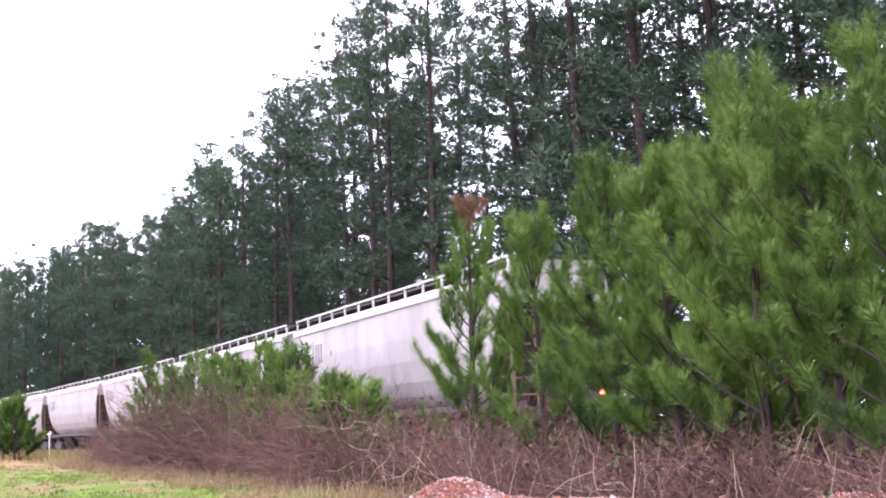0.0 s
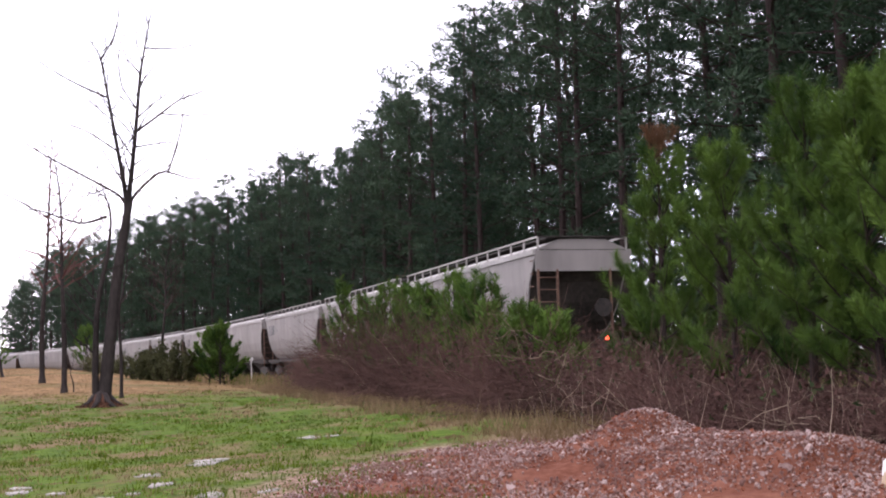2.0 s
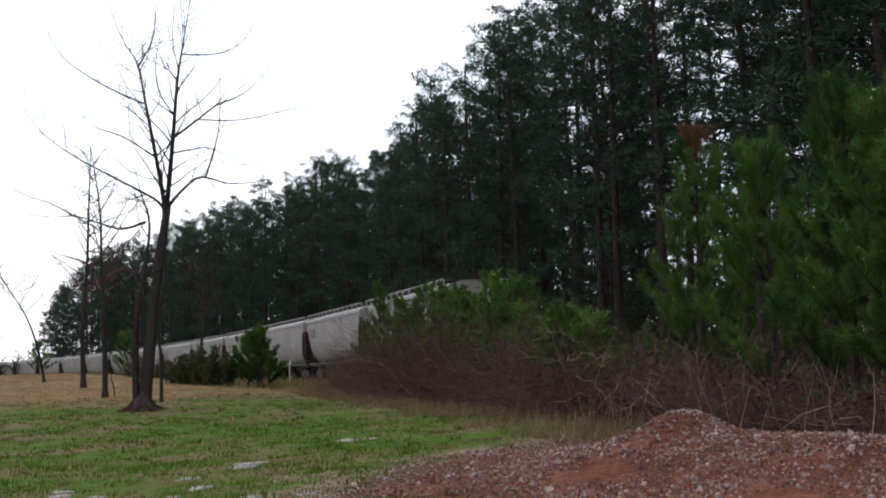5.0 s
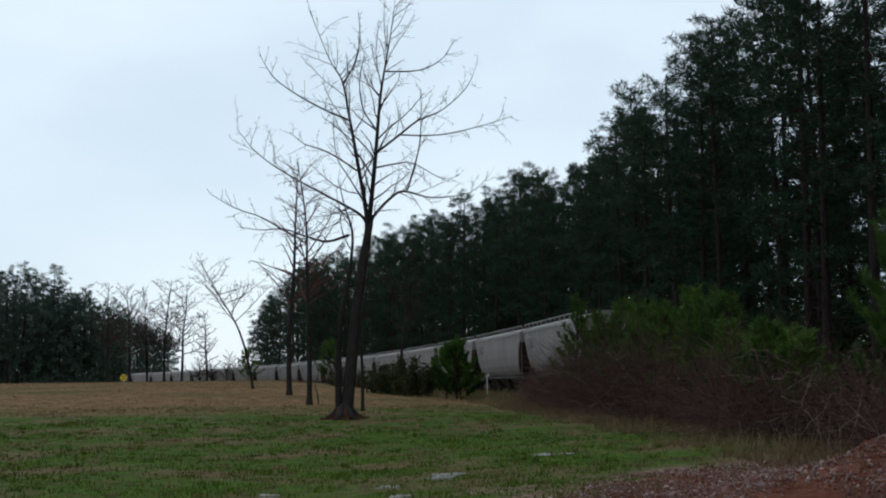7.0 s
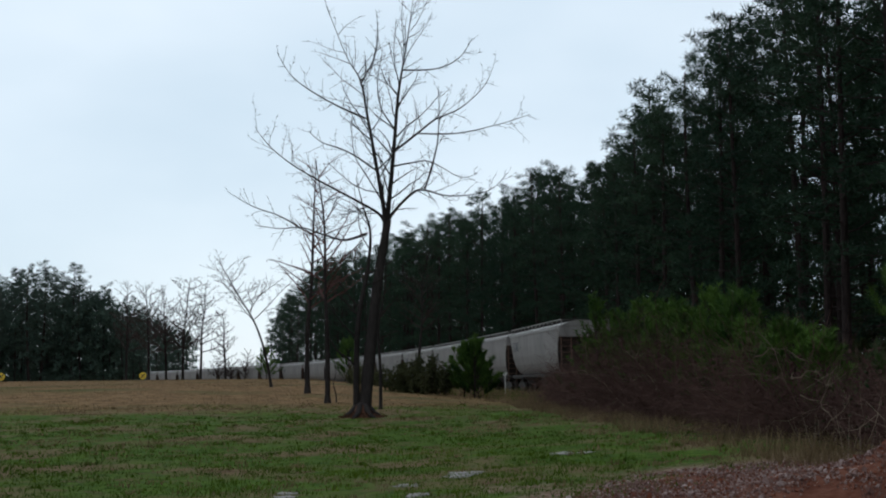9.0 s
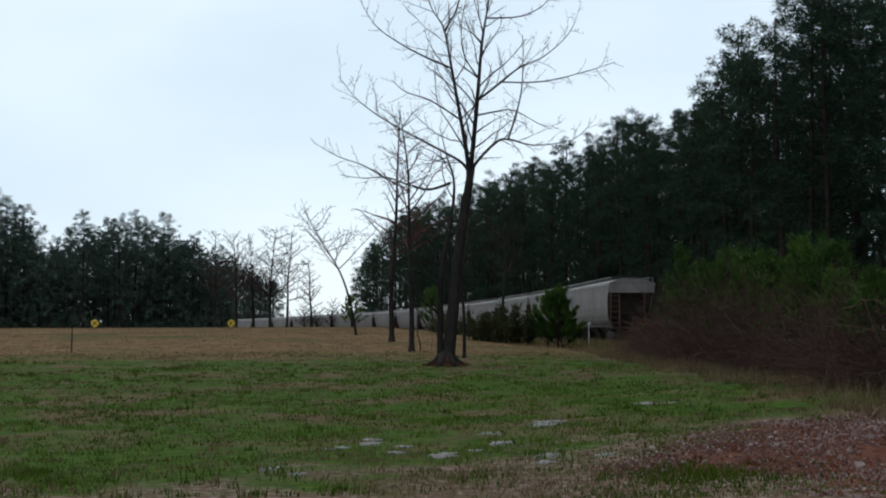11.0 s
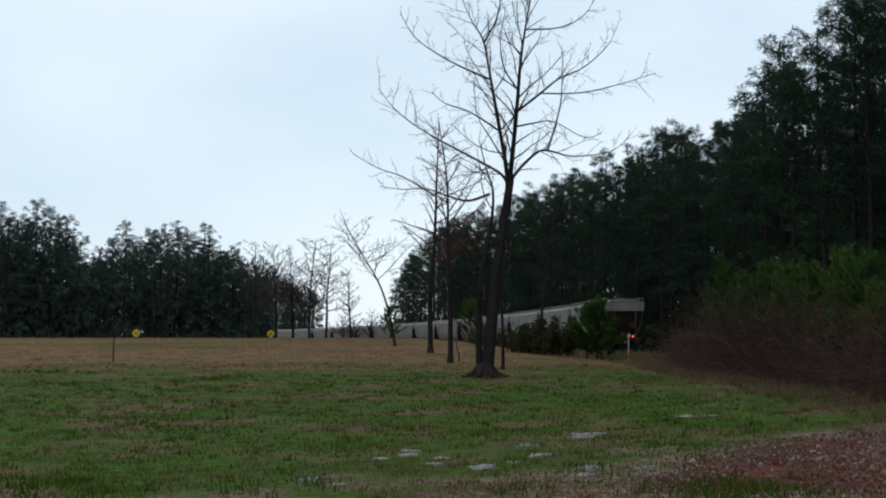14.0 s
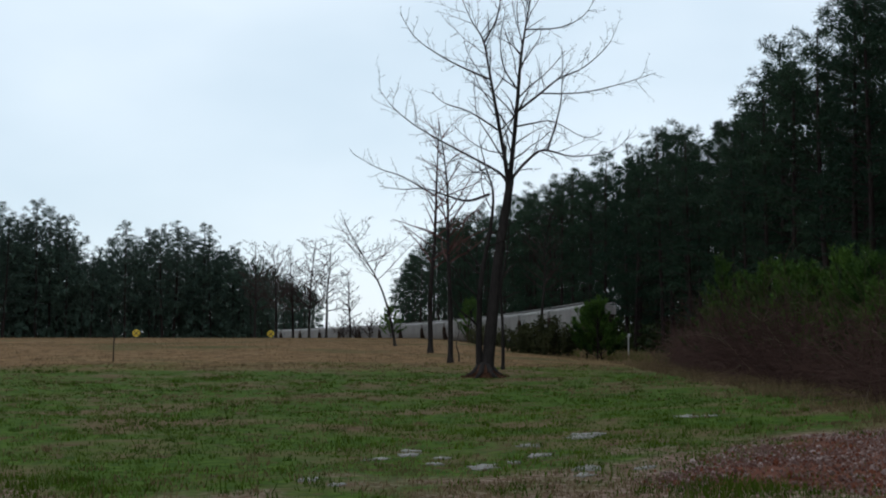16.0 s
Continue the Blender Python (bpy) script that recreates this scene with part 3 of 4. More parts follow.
def woodland():
    """The depth of both woods, too dense to count: trunks and crowns joined."""
    rng = np.random.default_rng(8)
    leaf_v, far_leaf, bark_v, bark_f = [], [], [], []
    me = PINES[3][1]
    co = np.empty(len(me.vertices) * 3)
    me.vertices.foreach_get("co", co)
    tris = co.reshape(-1, 3, 3)
    spots = []
    for _ in range(110):
        s = rng.uniform(-45, 280)
        x, y, _ = along(s, rng.uniform(24, 62))
        if math.degrees(math.atan2(-x, y)) < 30.2:
            spots.append((x, y, rng.uniform(0.8, 1.0)))
    for _ in range(120):
        az = rng.uniform(33.6, 58)
        spots.append((*polar(az, wood_edge(az) + rng.uniform(10, 59)), wood_height(az) * rng.uniform(0.85, 1.0)))
    for x, y, size in spots:
        size = grown(x, y, size, 24.0)
        pick = tris[rng.random(len(tris)) < 0.16]
        mid = pick.mean(1, keepdims=True)
        a = rng.uniform(0, 6.283)
        rot = np.array(((math.cos(a), -math.sin(a), 0), (math.sin(a), math.cos(a), 0), (0, 0, 1)))
        leaf_v.append(((mid + (pick - mid) * 2.4) @ rot.T) * size + np.array((x, y, gz(x, y))))
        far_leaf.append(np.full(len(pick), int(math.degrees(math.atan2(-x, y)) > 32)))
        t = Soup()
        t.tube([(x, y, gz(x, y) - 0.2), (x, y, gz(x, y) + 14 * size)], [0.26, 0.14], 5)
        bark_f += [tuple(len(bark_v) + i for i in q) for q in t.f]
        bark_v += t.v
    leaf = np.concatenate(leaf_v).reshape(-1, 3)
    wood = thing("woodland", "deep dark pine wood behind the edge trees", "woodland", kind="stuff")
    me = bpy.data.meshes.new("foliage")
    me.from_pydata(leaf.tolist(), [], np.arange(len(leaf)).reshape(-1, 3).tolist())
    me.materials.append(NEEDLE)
    # far crowns take the needle colour that holds the haze
    me.materials.append(NEEDLE_HAZE)
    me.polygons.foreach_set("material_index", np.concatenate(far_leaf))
    part("foliage", me, NEEDLE, wood)
    me = bpy.data.meshes.new("trunks")
    me.from_pydata(bark_v, [], bark_f)
    me.materials.append(PINE_BARK)
    part("trunks", me, PINE_BARK, wood, kind="stuff")
    r2 = random.Random(77)
    under = Soup()
    for _ in range(24000):
        s = -48 + 323 * r2.random() ** 1.5
        o = rnd(r2, 7, 50)
        x, y, _a = along(s, o)
        top = (1.8 + 6.0 * min(1, (o - 6) / 10)) * (0.65 + 0.35 * math.sin(s * 0.35 + o * 0.2))
        p = Vector((x, y, 0.5 + rnd(r2, 0, max(1.4, top))))
        tuft(under, r2, p, Vector((rnd(r2, -1, 1), rnd(r2, -1, 1), 1)), 0.75, 0.13, 5, 1.3)
    # far brush, tinted for haze like the crowns above it
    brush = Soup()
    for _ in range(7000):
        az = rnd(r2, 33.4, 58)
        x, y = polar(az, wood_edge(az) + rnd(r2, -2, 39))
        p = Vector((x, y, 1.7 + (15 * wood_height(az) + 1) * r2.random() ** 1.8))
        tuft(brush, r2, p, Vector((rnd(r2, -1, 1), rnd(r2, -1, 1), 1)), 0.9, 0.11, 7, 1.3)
    tagged(part("far_undergrowth", brush, NEEDLE_HAZE), "undergrowth along the edge of the far wood, haze put into its colour", "undergrowth", kind="stuff")
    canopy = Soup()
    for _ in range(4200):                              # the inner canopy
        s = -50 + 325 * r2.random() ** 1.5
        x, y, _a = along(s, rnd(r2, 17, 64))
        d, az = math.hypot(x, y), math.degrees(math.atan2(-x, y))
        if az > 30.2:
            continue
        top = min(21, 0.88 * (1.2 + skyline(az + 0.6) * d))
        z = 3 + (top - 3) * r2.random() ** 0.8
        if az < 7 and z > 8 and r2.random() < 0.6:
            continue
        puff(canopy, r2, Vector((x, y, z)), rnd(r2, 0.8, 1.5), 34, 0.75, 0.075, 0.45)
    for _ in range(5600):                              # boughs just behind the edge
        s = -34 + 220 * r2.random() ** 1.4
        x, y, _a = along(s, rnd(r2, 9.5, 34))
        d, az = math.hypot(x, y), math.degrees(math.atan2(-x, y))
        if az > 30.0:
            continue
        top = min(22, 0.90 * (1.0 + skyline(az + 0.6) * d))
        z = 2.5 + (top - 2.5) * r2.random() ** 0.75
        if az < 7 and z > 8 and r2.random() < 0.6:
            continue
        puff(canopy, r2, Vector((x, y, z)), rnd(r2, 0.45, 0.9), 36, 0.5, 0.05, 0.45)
    # far clumps, again with haze in their colour
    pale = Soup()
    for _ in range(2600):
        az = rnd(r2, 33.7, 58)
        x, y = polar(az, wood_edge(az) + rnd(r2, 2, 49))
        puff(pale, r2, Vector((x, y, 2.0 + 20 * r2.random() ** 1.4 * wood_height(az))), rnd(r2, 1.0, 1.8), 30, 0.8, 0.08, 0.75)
    part("far_canopy", pale, NEEDLE_HAZE, wood, kind="stuff")
    part("canopy", canopy, NEEDLE, wood, kind="stuff")
    tagged(part("undergrowth", under, LEAF_DARK), "dark tangled undergrowth beneath the pines", "undergrowth", kind="stuff")


def skyline(az):
    """The rise of the wood's top as seen over the field, by bearing."""
    return float(np.interp(az, (-60, -10, 5.3, 7.8, 9.4, 10.6, 12, 13.2, 13.9, 14.5, 15.3, 16.4, 17.7, 18.4, 18.9, 20.5, 21.3, 23.2, 24.9, 27, 29.2, 30.2, 30.8),
                           (0.9, 0.6, 0.36, 0.31, 0.284, 0.272, 0.246, 0.216, 0.186, 0.172, 0.163, 0.178, 0.182, 0.172, 0.163, 0.156, 0.147, 0.133, 0.126, 0.11, 0.086, 0.06, 0.03)))


def grown(x, y, size, full):
    """The size of a tree, capped to fit the wood's top line from the camera."""
    d, az = math.hypot(x, y), math.degrees(math.atan2(-x, y))
    return min(size, max(0.35, (1.0 + 0.5 * (skyline(az) + skyline(az + 1.0)) * d) / full)) if az < 31 else size


def put(kinds, used, k, x, y, rng, size):
    m = pose(x, y, gz(x, y) - 0.05, rnd(rng, -1.5, 1.5), rnd(rng, -1.5, 1.5), rnd(rng, 0, 360))
    if k in used:
        ob = copy_thing(kinds[k], m)
    else:
        ob = kinds[k]
        ob.matrix_basis = m
        used.add(k)
    size = grown(x, y, size, (25.3, 24.3, 26.3, 22.8)[k] * rnd(rng, 0.96, 1.1))
    ob.scale = (size, size, size)


forest()
woodland()


def plume(soup, rng, pts, n, needle, width):
    """A leafy shoot: needles all round its length, swept towards its tip."""
    for _ in range(n):
        w = rng.random() ** 0.75
        k = min(int(w * (len(pts) - 1)), len(pts) - 2)
        d = (pts[k + 1] - pts[k]).normalized()
        a = d.orthogonal().normalized()
        q = rng.random() * 6.283
        out = (d * rnd(rng, 0.5, 1.5) + a * math.cos(q) + d.cross(a) * math.sin(q)).normalized()
        o = pts[k].lerp(pts[k + 1], w * (len(pts) - 1) - k)
        side = out.cross(Vector((rng.random() - 0.5, rng.random() - 0.5, rng.random() - 0.5))).normalized() * width
        soup.tri(o - side, o + side, o + out * needle * rnd(rng, 0.7, 1.15))


def young_pine(name, seed, x, y, height, width, label, group="", shoots=150, dead_top=False, needle=0.19, blade=0.0038, count=185, low=0.07):
    rng = random.Random(seed)
    t = thing(name, label, "tree", group, m=pose(x, y, gz(x, y) - 0.03, rnd(rng, -3, 3), rnd(rng, -3, 3), rnd(rng, 0, 360)))
    trunk, crown, dead = Soup(), Soup(), Soup()
    top = Vector((rnd(rng, -0.15, 0.15), rnd(rng, -0.15, 0.15), height))
    r = 0.014 * height
    trunk.tube([Vector((0, 0, -0.1)), top * 0.4, top * 0.75, top * 0.97], [r * 1.15, r * 0.8, r * 0.45, 0.012], 7)
    n = int(10 + height * 6)
    long_shoot = 0.26 + 0.05 * height
    plume(dead if dead_top else crown, rng, limb_path(rng, top * 0.9, Vector((0, 0, 1)), long_shoot * 1.5, 3, 0, 0.05), count, needle, blade)
    for i in range(n):
        v = (i + rng.random()) / n
        u = low + (0.96 - low) * v
        q = i * 2.4 + rng.random()
        length = width * (1.0 - 0.76 * v ** 1.5) * rnd(rng, 0.65, 1.15)
        pts = limb_path(rng, top * u, Vector((math.cos(q), math.sin(q), 0.25 + 0.9 * v)), length, 4, 0.12, 0.10)
        trunk.tube(pts, [0.022, 0.017, 0.012, 0.009, 0.006], 4, False)
        c = dead if dead_top and v > 0.91 else crown
        for k in range(max(2, round(shoots / n * (0.4 + length / width)))):
            w = 1.0 if k == 0 else rnd(rng, 0.3, 0.95)
            j = min(int(w * 4), 3)
            p = pts[j].lerp(pts[j + 1], w * 4 - j)
            d = (pts[j + 1] - pts[j]).normalized() + Vector((rnd(rng, -1, 1), rnd(rng, -1, 1), rnd(rng, 0.1, 0.9))) * (0.3 if k == 0 else 0.9)
            path = limb_path(rng, p, d, long_shoot * rnd(rng, 0.6, 1.1), 3, 0.22, 0.08)
            trunk.tube([path[0], path[-1]], [0.007, 0.004], 3, False)
            plume(c, rng, path, count, needle * rnd(rng, 0.85, 1.1), blade)
    part("trunk", trunk, PINE_BARK, t)
    part("crown", crown, NEEDLE_YOUNG, t)
    if dead.f:
        part("dead_top", dead, NEEDLE_DEAD, t, "browned dead needles at the tip")
    return t


YOUNG = ((-0.4, 21.8, 5.0, 1.15, True), (-3.8, 19.0, 4.1, 1.35, False), (-7.1, 17.0, 4.4, 1.5, False), (-10.2, 15.6, 4.2, 1.55, False), (-12.0, 15.6, 4.3, 1.5, False),
         (-14.0, 14.0, 4.8, 1.65, False), (-17.6, 13.2, 4.1, 1.6, False), (-20.4, 12.4, 4.6, 1.6, False), (-25.0, 11.6, 4.8, 1.6, False), (-16.2, 15.0, 4.2, 1.5, False))
for _i, (_az, _d, _h, _w, _dead) in enumerate(YOUNG):
    young_pine("young_pine", 40 + _i, *polar(_az, _d), _h, _w, "young bright green pine with a browned tip in the thicket" if _dead else "bushy bright green young pine beside the track",
               "young pines by the track", 190, _dead, low=0.24 if _i == 6 else 0.09)
SMALL = ((14.8, 46, 3.9, 1.3), (13.9, 45, 3.4, 1.2), (12.4, 42, 3.6, 1.3), (11.3, 39, 3.2, 1.2), (9.3, 33, 3.2, 1.15), (8.0, 31, 3.0, 1.15), (20.4, 66, 2.9, 1.75), (20.9, 67, 2.6, 1.7), (20.2, 67.5, 2.3, 1.2),
         (26.3, 95, 3.2, 1.5), (30.2, 128, 3.0, 1.6), (13.2, 43.5, 3.0, 1.2), (10.2, 36, 2.9, 1.2), (10.8, 37.5, 3.2, 1.2), (8.7, 32, 2.9, 1.15), (11.9, 40.5, 3.4, 1.25), (7.2, 29.5, 2.2, 1.1), (5.6, 25.6, 1.95, 1.1), (4.4, 24.6, 1.7, 0.9))
for _i, (_az, _d, _h, _w) in enumerate(SMALL):
    young_pine("small_pine", 70 + _i, *polar(_az, _d), _h, _w, "small green pine at the edge of the brambles", "small pines along the brambles", 170 if 60 < _d < 70 else 100, False, 0.23, 0.016 if 60 < _d < 70 else 0.009 + 0.00010 * _d, 64 if 60 < _d < 70 else 48, 0.02 if _d > 60 else 0.07)


def shrub(name, seed, x, y, width, height, mat, label, n=900):
    """A leafy shrub: many thin stems and small leaves with an uneven outline."""
    rng = random.Random(seed)
    t = thing(name, label, "shrub", m=pose(x, y, gz(x, y) - 0.02))
    stems, leaves = Soup(), Soup()
    for _ in range(60):
        q = rng.random() * 6.283
        r = rng.random() ** 0.6
        foot = Vector((math.cos(q) * r * width * 0.36, math.sin(q) * r * width * 0.36, -0.05))
        pts = limb_path(rng, foot, Vector((math.cos(q) * r * 0.5, math.sin(q) * r * 0.5, 1)), height * rnd(rng, 0.75, 1.05) * (1 - 0.45 * r * r), 5, -0.03, 0.2)
        stems.tube(pts, [0.018, 0.015, 0.012, 0.009, 0.006, 0.003], 3, False)
        for _ in range(n // 60):
            w = 0.08 + 0.92 * rng.random()
            k = min(int(w * 5), 4)
            p = pts[k].lerp(pts[k + 1], w * 5 - k) + Vector((rnd(rng, -1, 1), rnd(rng, -1, 1), rnd(rng, -1, 1))) * 0.16
            tuft(leaves, rng, p, Vector((rnd(rng, -1, 1), rnd(rng, -1, 1), rnd(rng, -0.3, 1))), 0.13, 0.03, 5, 1.2)
    part("stems", stems, TWIG, t)
    part("leaves", leaves, mat, t)


shrub("dark_shrub", 4, *polar(23.0, 67), 4.4, 2.4, LEAF_OLIVE, "wide dark olive shrub beside the track", 4200)
shrub("dark_shrub", 5, *polar(25.5, 84), 3.0, 1.9, LEAF_OLIVE, "wide dark olive shrub beside the track", 1600)


# ---- bare trees ----
# right and forward of the camera at its last heading
RIGHT = Vector((math.cos(radians(27.7)), math.sin(radians(27.7)), 0))
AWAY = Vector((-math.sin(radians(27.7)), math.cos(radians(27.7)), 0))


def twigs(soup, rng, pts, r0, level, density, droop=0.05, least=0.0095):
    """Side shoots along a limb, and theirs in turn."""
    total = sum((b - a).length for a, b in zip(pts, pts[1:]))
    n = max(2, min(34, int(total * density)))
    for i in range(n):
        w = 0.15 + 0.85 * (i + rng.random()) / n
        k = min(int(w * (len(pts) - 1)), len(pts) - 2)
        p = pts[k].lerp(pts[k + 1], w * (len(pts) - 1) - k)
        d = (pts[k + 1] - pts[k]).normalized()
        a = d.orthogonal().normalized()
        q = rng.random() * 6.283
        side = a * math.cos(q) + d.cross(a) * math.sin(q)
        out = d * rnd(rng, 0.4, 1.0) + side * rnd(rng, 0.6, 1.1)
        ln = total * rnd(rng, 0.14, 0.38) * (1.1 - 0.55 * w)
        sub = limb_path(rng, p, out, ln, 4, droop, 0.24)
        r = max(least, r0 * (1 - 0.75 * w) * 0.36)
        soup.tube(sub, [r, r * 0.8, r * 0.62, r * 0.48, r * 0.35], 4 if level > 1 else 3, False)
        if level > 0:
            twigs(soup, rng, sub, r, level - 1, density * 1.3, droop, least * 0.85)


def smooth_path(points, n=4):
    out = []
    for i in range(len(points) - 1):
        a, b = points[i], points[i + 1]
        p0, p3 = points[max(i - 1, 0)], points[min(i + 2, len(points) - 1)]
        for k in range(n):
            u = k / n
            out.append(0.5 * (2 * a + (b - p0) * u + (2 * p0 - 5 * a + 4 * b - p3) * u * u + (3 * a - p0 - 3 * b + p3) * u ** 3))
    out.append(points[-1].copy())
    return out


def limb(soup, rng, points, depth, r0, r1, sides, level, density):
    """points: (camera's right, up) pairs fitted to its view; depth: how far the limb reaches towards or away from the
    camera.
    """
    n = len(points) - 1
    pts = smooth_path([RIGHT * x + AWAY * (depth * k / n) + Vector((0, 0, z)) for k, (x, z) in enumerate(points)])
    soup.tube(pts, [r1 + (r0 - r1) * (1 - k / (len(pts) - 1)) ** 1.25 for k in range(len(pts))], sides, False)
    if level >= 0:
        twigs(soup, rng, pts, r0, level, density)


def field_tree():
    """The large bare tree of two stems."""
    rng = random.Random(21)
    x, y = polar(25.72, 42)
    t = thing("bare_tree", "large bare two-stemmed deciduous tree standing in the grass", "tree", m=pose(x, y, gz(x, y)))
    stem = Soup()
    flare = [(0.0, -0.2), (0.02, 0.0), (0.06, 0.25), (0.12, 0.7), (0.3, 2.4), (0.55, 4.6), (0.93, 6.9)]
    pts = smooth_path([RIGHT * a + Vector((0, 0, z)) for a, z in flare])
    rad = [0.42, 0.37, 0.28, 0.23, 0.205, 0.175, 0.13]
    stem.tube(pts, [float(np.interp(k / (len(pts) - 1) * 6, range(7), rad)) for k in range(len(pts))], 10)
    for k in range(7):                               # root flare
        q = k * 0.9 + 0.3
        d = Vector((math.cos(q), math.sin(q), 0))
        stem.tube([d * 0.15 + Vector((0, 0, 0.45)), d * 0.42 + Vector((0, 0, 0.12)), d * rnd(rng, 0.8, 1.1) + Vector((0, 0, -0.12))], [0.12, 0.11, 0.05], 6)
    part("trunk", stem, BARK, t, smooth=True)
    other = Soup()
    limb(other, rng, [(-0.18, -0.1), (-0.2, 1.5), (-0.12, 3.4), (0.2, 5.1), (0.3, 6.4), (0.05, 7.3), (-0.2, 8.3)], -0.4, 0.14, 0.012, 8, 1, 1.6)
    part("trunk", other, BARK, t, smooth=True)

    def grow(points, depth, r, level=2):
        b = Soup()
        limb(b, rng, [(0.93 + a, 6.9 + z) for a, z in points], depth, r * 0.86, 0.009, 6, level, 3.4)
        part("limb", b, BARK, t)

    # the two leaders
    grow([(-0.10, -0.6), (0.02, 0.4), (0.23, 2.45), (0.4, 4.4), (0.57, 5.5), (0.8, 6.8), (1.0, 8.2)], 0.5, 0.135)
    grow([(-0.12, -0.55), (-0.14, 0.3), (-0.5, 2.45), (-0.74, 3.8), (-0.97, 4.95), (-1.42, 5.7), (-2.1, 7.4)], -0.5, 0.115)
    # the long limbs to both sides
    grow([(-0.06, -0.4), (0.12, 0.15), (0.85, 0.91), (1.3, 1.02), (2.2, 0.8), (3.5, 0.97), (4.15, 1.5)], -0.4, 0.085)
    grow([(-0.02, -0.3), (-0.3, 0.2), (-0.97, 0.63), (-2.2, 1.3), (-3.36, 2.0), (-4.15, 2.67), (-4.7, 3.4)], 0.5, 0.08)
    grow([(1.3, 1.02), (1.76, 2.56), (1.88, 3.7), (1.9, 4.95)], 0.5, 0.045, 2)
    grow([(0.25, 2.45), (1.08, 3.13), (1.76, 3.7), (2.67, 4.15), (3.53, 4.95), (3.9, 5.6)], 0.9, 0.055)
    grow([(1.0, 3.1), (2.45, 3.07), (3.9, 3.36), (5.06, 3.7)], -0.6, 0.035, 2)
    grow([(0.57, 5.4), (1.76, 5.4), (2.56, 5.75), (3.0, 6.4)], -0.8, 0.035, 2)
    grow([(-0.7, 3.6), (-1.54, 3.9), (-2.56, 4.4), (-3.36, 4.95), (-3.85, 5.7)], -0.9, 0.045)
    grow([(-0.95, 4.9), (-0.5, 5.75), (-0.3, 6.8), (-0.35, 7.8)], 0.6, 0.04, 2)
    grow([(-0.4, 1.76), (-1.42, 2.5), (-2.33, 2.9), (-2.8, 3.4)], 1.1, 0.045)
    grow([(-0.75, -0.5), (-1.5, -0.75), (-2.2, -0.6), (-3.0, -0.35), (-3.8, -0.4), (-4.6, -0.3)], -0.7, 0.06)
    grow([(-3.0, -0.35), (-3.8, 0.1), (-4.7, 0.4), (-5.5, 0.85)], -0.5, 0.035, 2)
    grow([(0.2, 1.9), (0.9, 2.1), (1.6, 2.2), (2.7, 1.7), (3.4, 1.9)], 1.3, 0.04)
    grow([(0.3, 3.2), (-0.2, 4.1), (-0.3, 5.2), (-0.1, 6.4)], 1.0, 0.04, 2)
    grow([(-0.1, 0.5), (-0.7, 1.4), (-1.2, 2.2), (-1.3, 3.4)], -1.2, 0.04)
    return t


field_tree()


def slim_tree(name, seed, az, d, height, lean, spread, label, group, limbs=16, low=0.35, mat=BARK, r=None, buds=False, level=1):
    rng = random.Random(seed)
    x, y = polar(az, d)
    t = thing(name, label, "tree", group, m=pose(x, y, gz(x, y)))
    trunk, crown = Soup(), Soup()
    r = r or 0.012 * height
    pts = smooth_path([RIGHT * (lean * (k / 4) ** 1.6 + rnd(rng, -0.06, 0.06) * k) + AWAY * rnd(rng, -0.05, 0.05) * k + Vector((0, 0, height * k / 4 - 0.15)) for k in range(5)])
    trunk.tube(pts, [r * 1.5] + [r * (1 - 0.88 * k / (len(pts) - 1)) for k in range(1, len(pts))], 7, False)
    for i in range(limbs):
        u = low + (0.96 - low) * (i + rng.random()) / limbs
        k = min(int(u * (len(pts) - 1)), len(pts) - 2)
        p = pts[k].lerp(pts[k + 1], u * (len(pts) - 1) - k)
        q = i * 2.4 + rng.random()
        d2 = Vector((math.cos(q), math.sin(q), rnd(rng, 0.3, 1.0)))
        ln = spread * rnd(rng, 0.6, 1.1) * (1.15 - 0.75 * (u - low) / (1 - low))
        path = limb_path(rng, p, d2, ln, 5, 0.02, 0.14)
        rr = r * 0.42 * (1.2 - u)
        crown.tube(path, [rr * (1 - 0.16 * k) + 0.004 for k in range(6)], 4, False)
        twigs(crown, rng, path, rr + 0.012, level, 3.3, 0.04, 0.0002 * d)
    part("trunk", trunk, mat, t, smooth=True)
    part("crown", crown, BUD if buds else TWIG, t)
    return t


ROW = "slim bare trees in a row"
slim_tree("slim_tree", 1, 27.35, 52, 10.6, -0.3, 3.4, "slim dark bare tree with fine twigs", ROW, 26, 0.40, level=2, buds=True)
slim_tree("slim_tree", 2, 28.29, 62, 12.2, 0.4, 2.8, "slim dark bare tree with a reddish tint", ROW, 24, 0.35, buds=True, level=2)
slim_tree("slim_tree", 3, 29.96, 71, 7.6, -3.0, 3.4, "bare tree that leans and spreads over the dry grass", ROW, 16, 0.5, level=2)
slim_tree("slim_tree", 4, 24.85, 47, 6.6, 0.1, 1.2, "thin bare sapling beside a large tree", ROW, 10, 0.4)
slim_tree("slim_tree", 5, 23.1, 79, 10.0, 0.9, 2.6, "pale bare tree beside the railway track", ROW, 30, 0.4, level=2)
slim_tree("sapling", 6, 26.95, 52.5, 1.9, 0.02, 0.3, "thin leafless sapling stake in dry grass", "", 4, 0.6, r=0.035, level=0)
slim_tree("sapling", 7, 43.0, 54, 2.6, 0.02, 0.5, "thin leafless sapling in a patch of grass", "", 5, 0.7, r=0.035, level=0)
FAR = "far bare trees by the road"
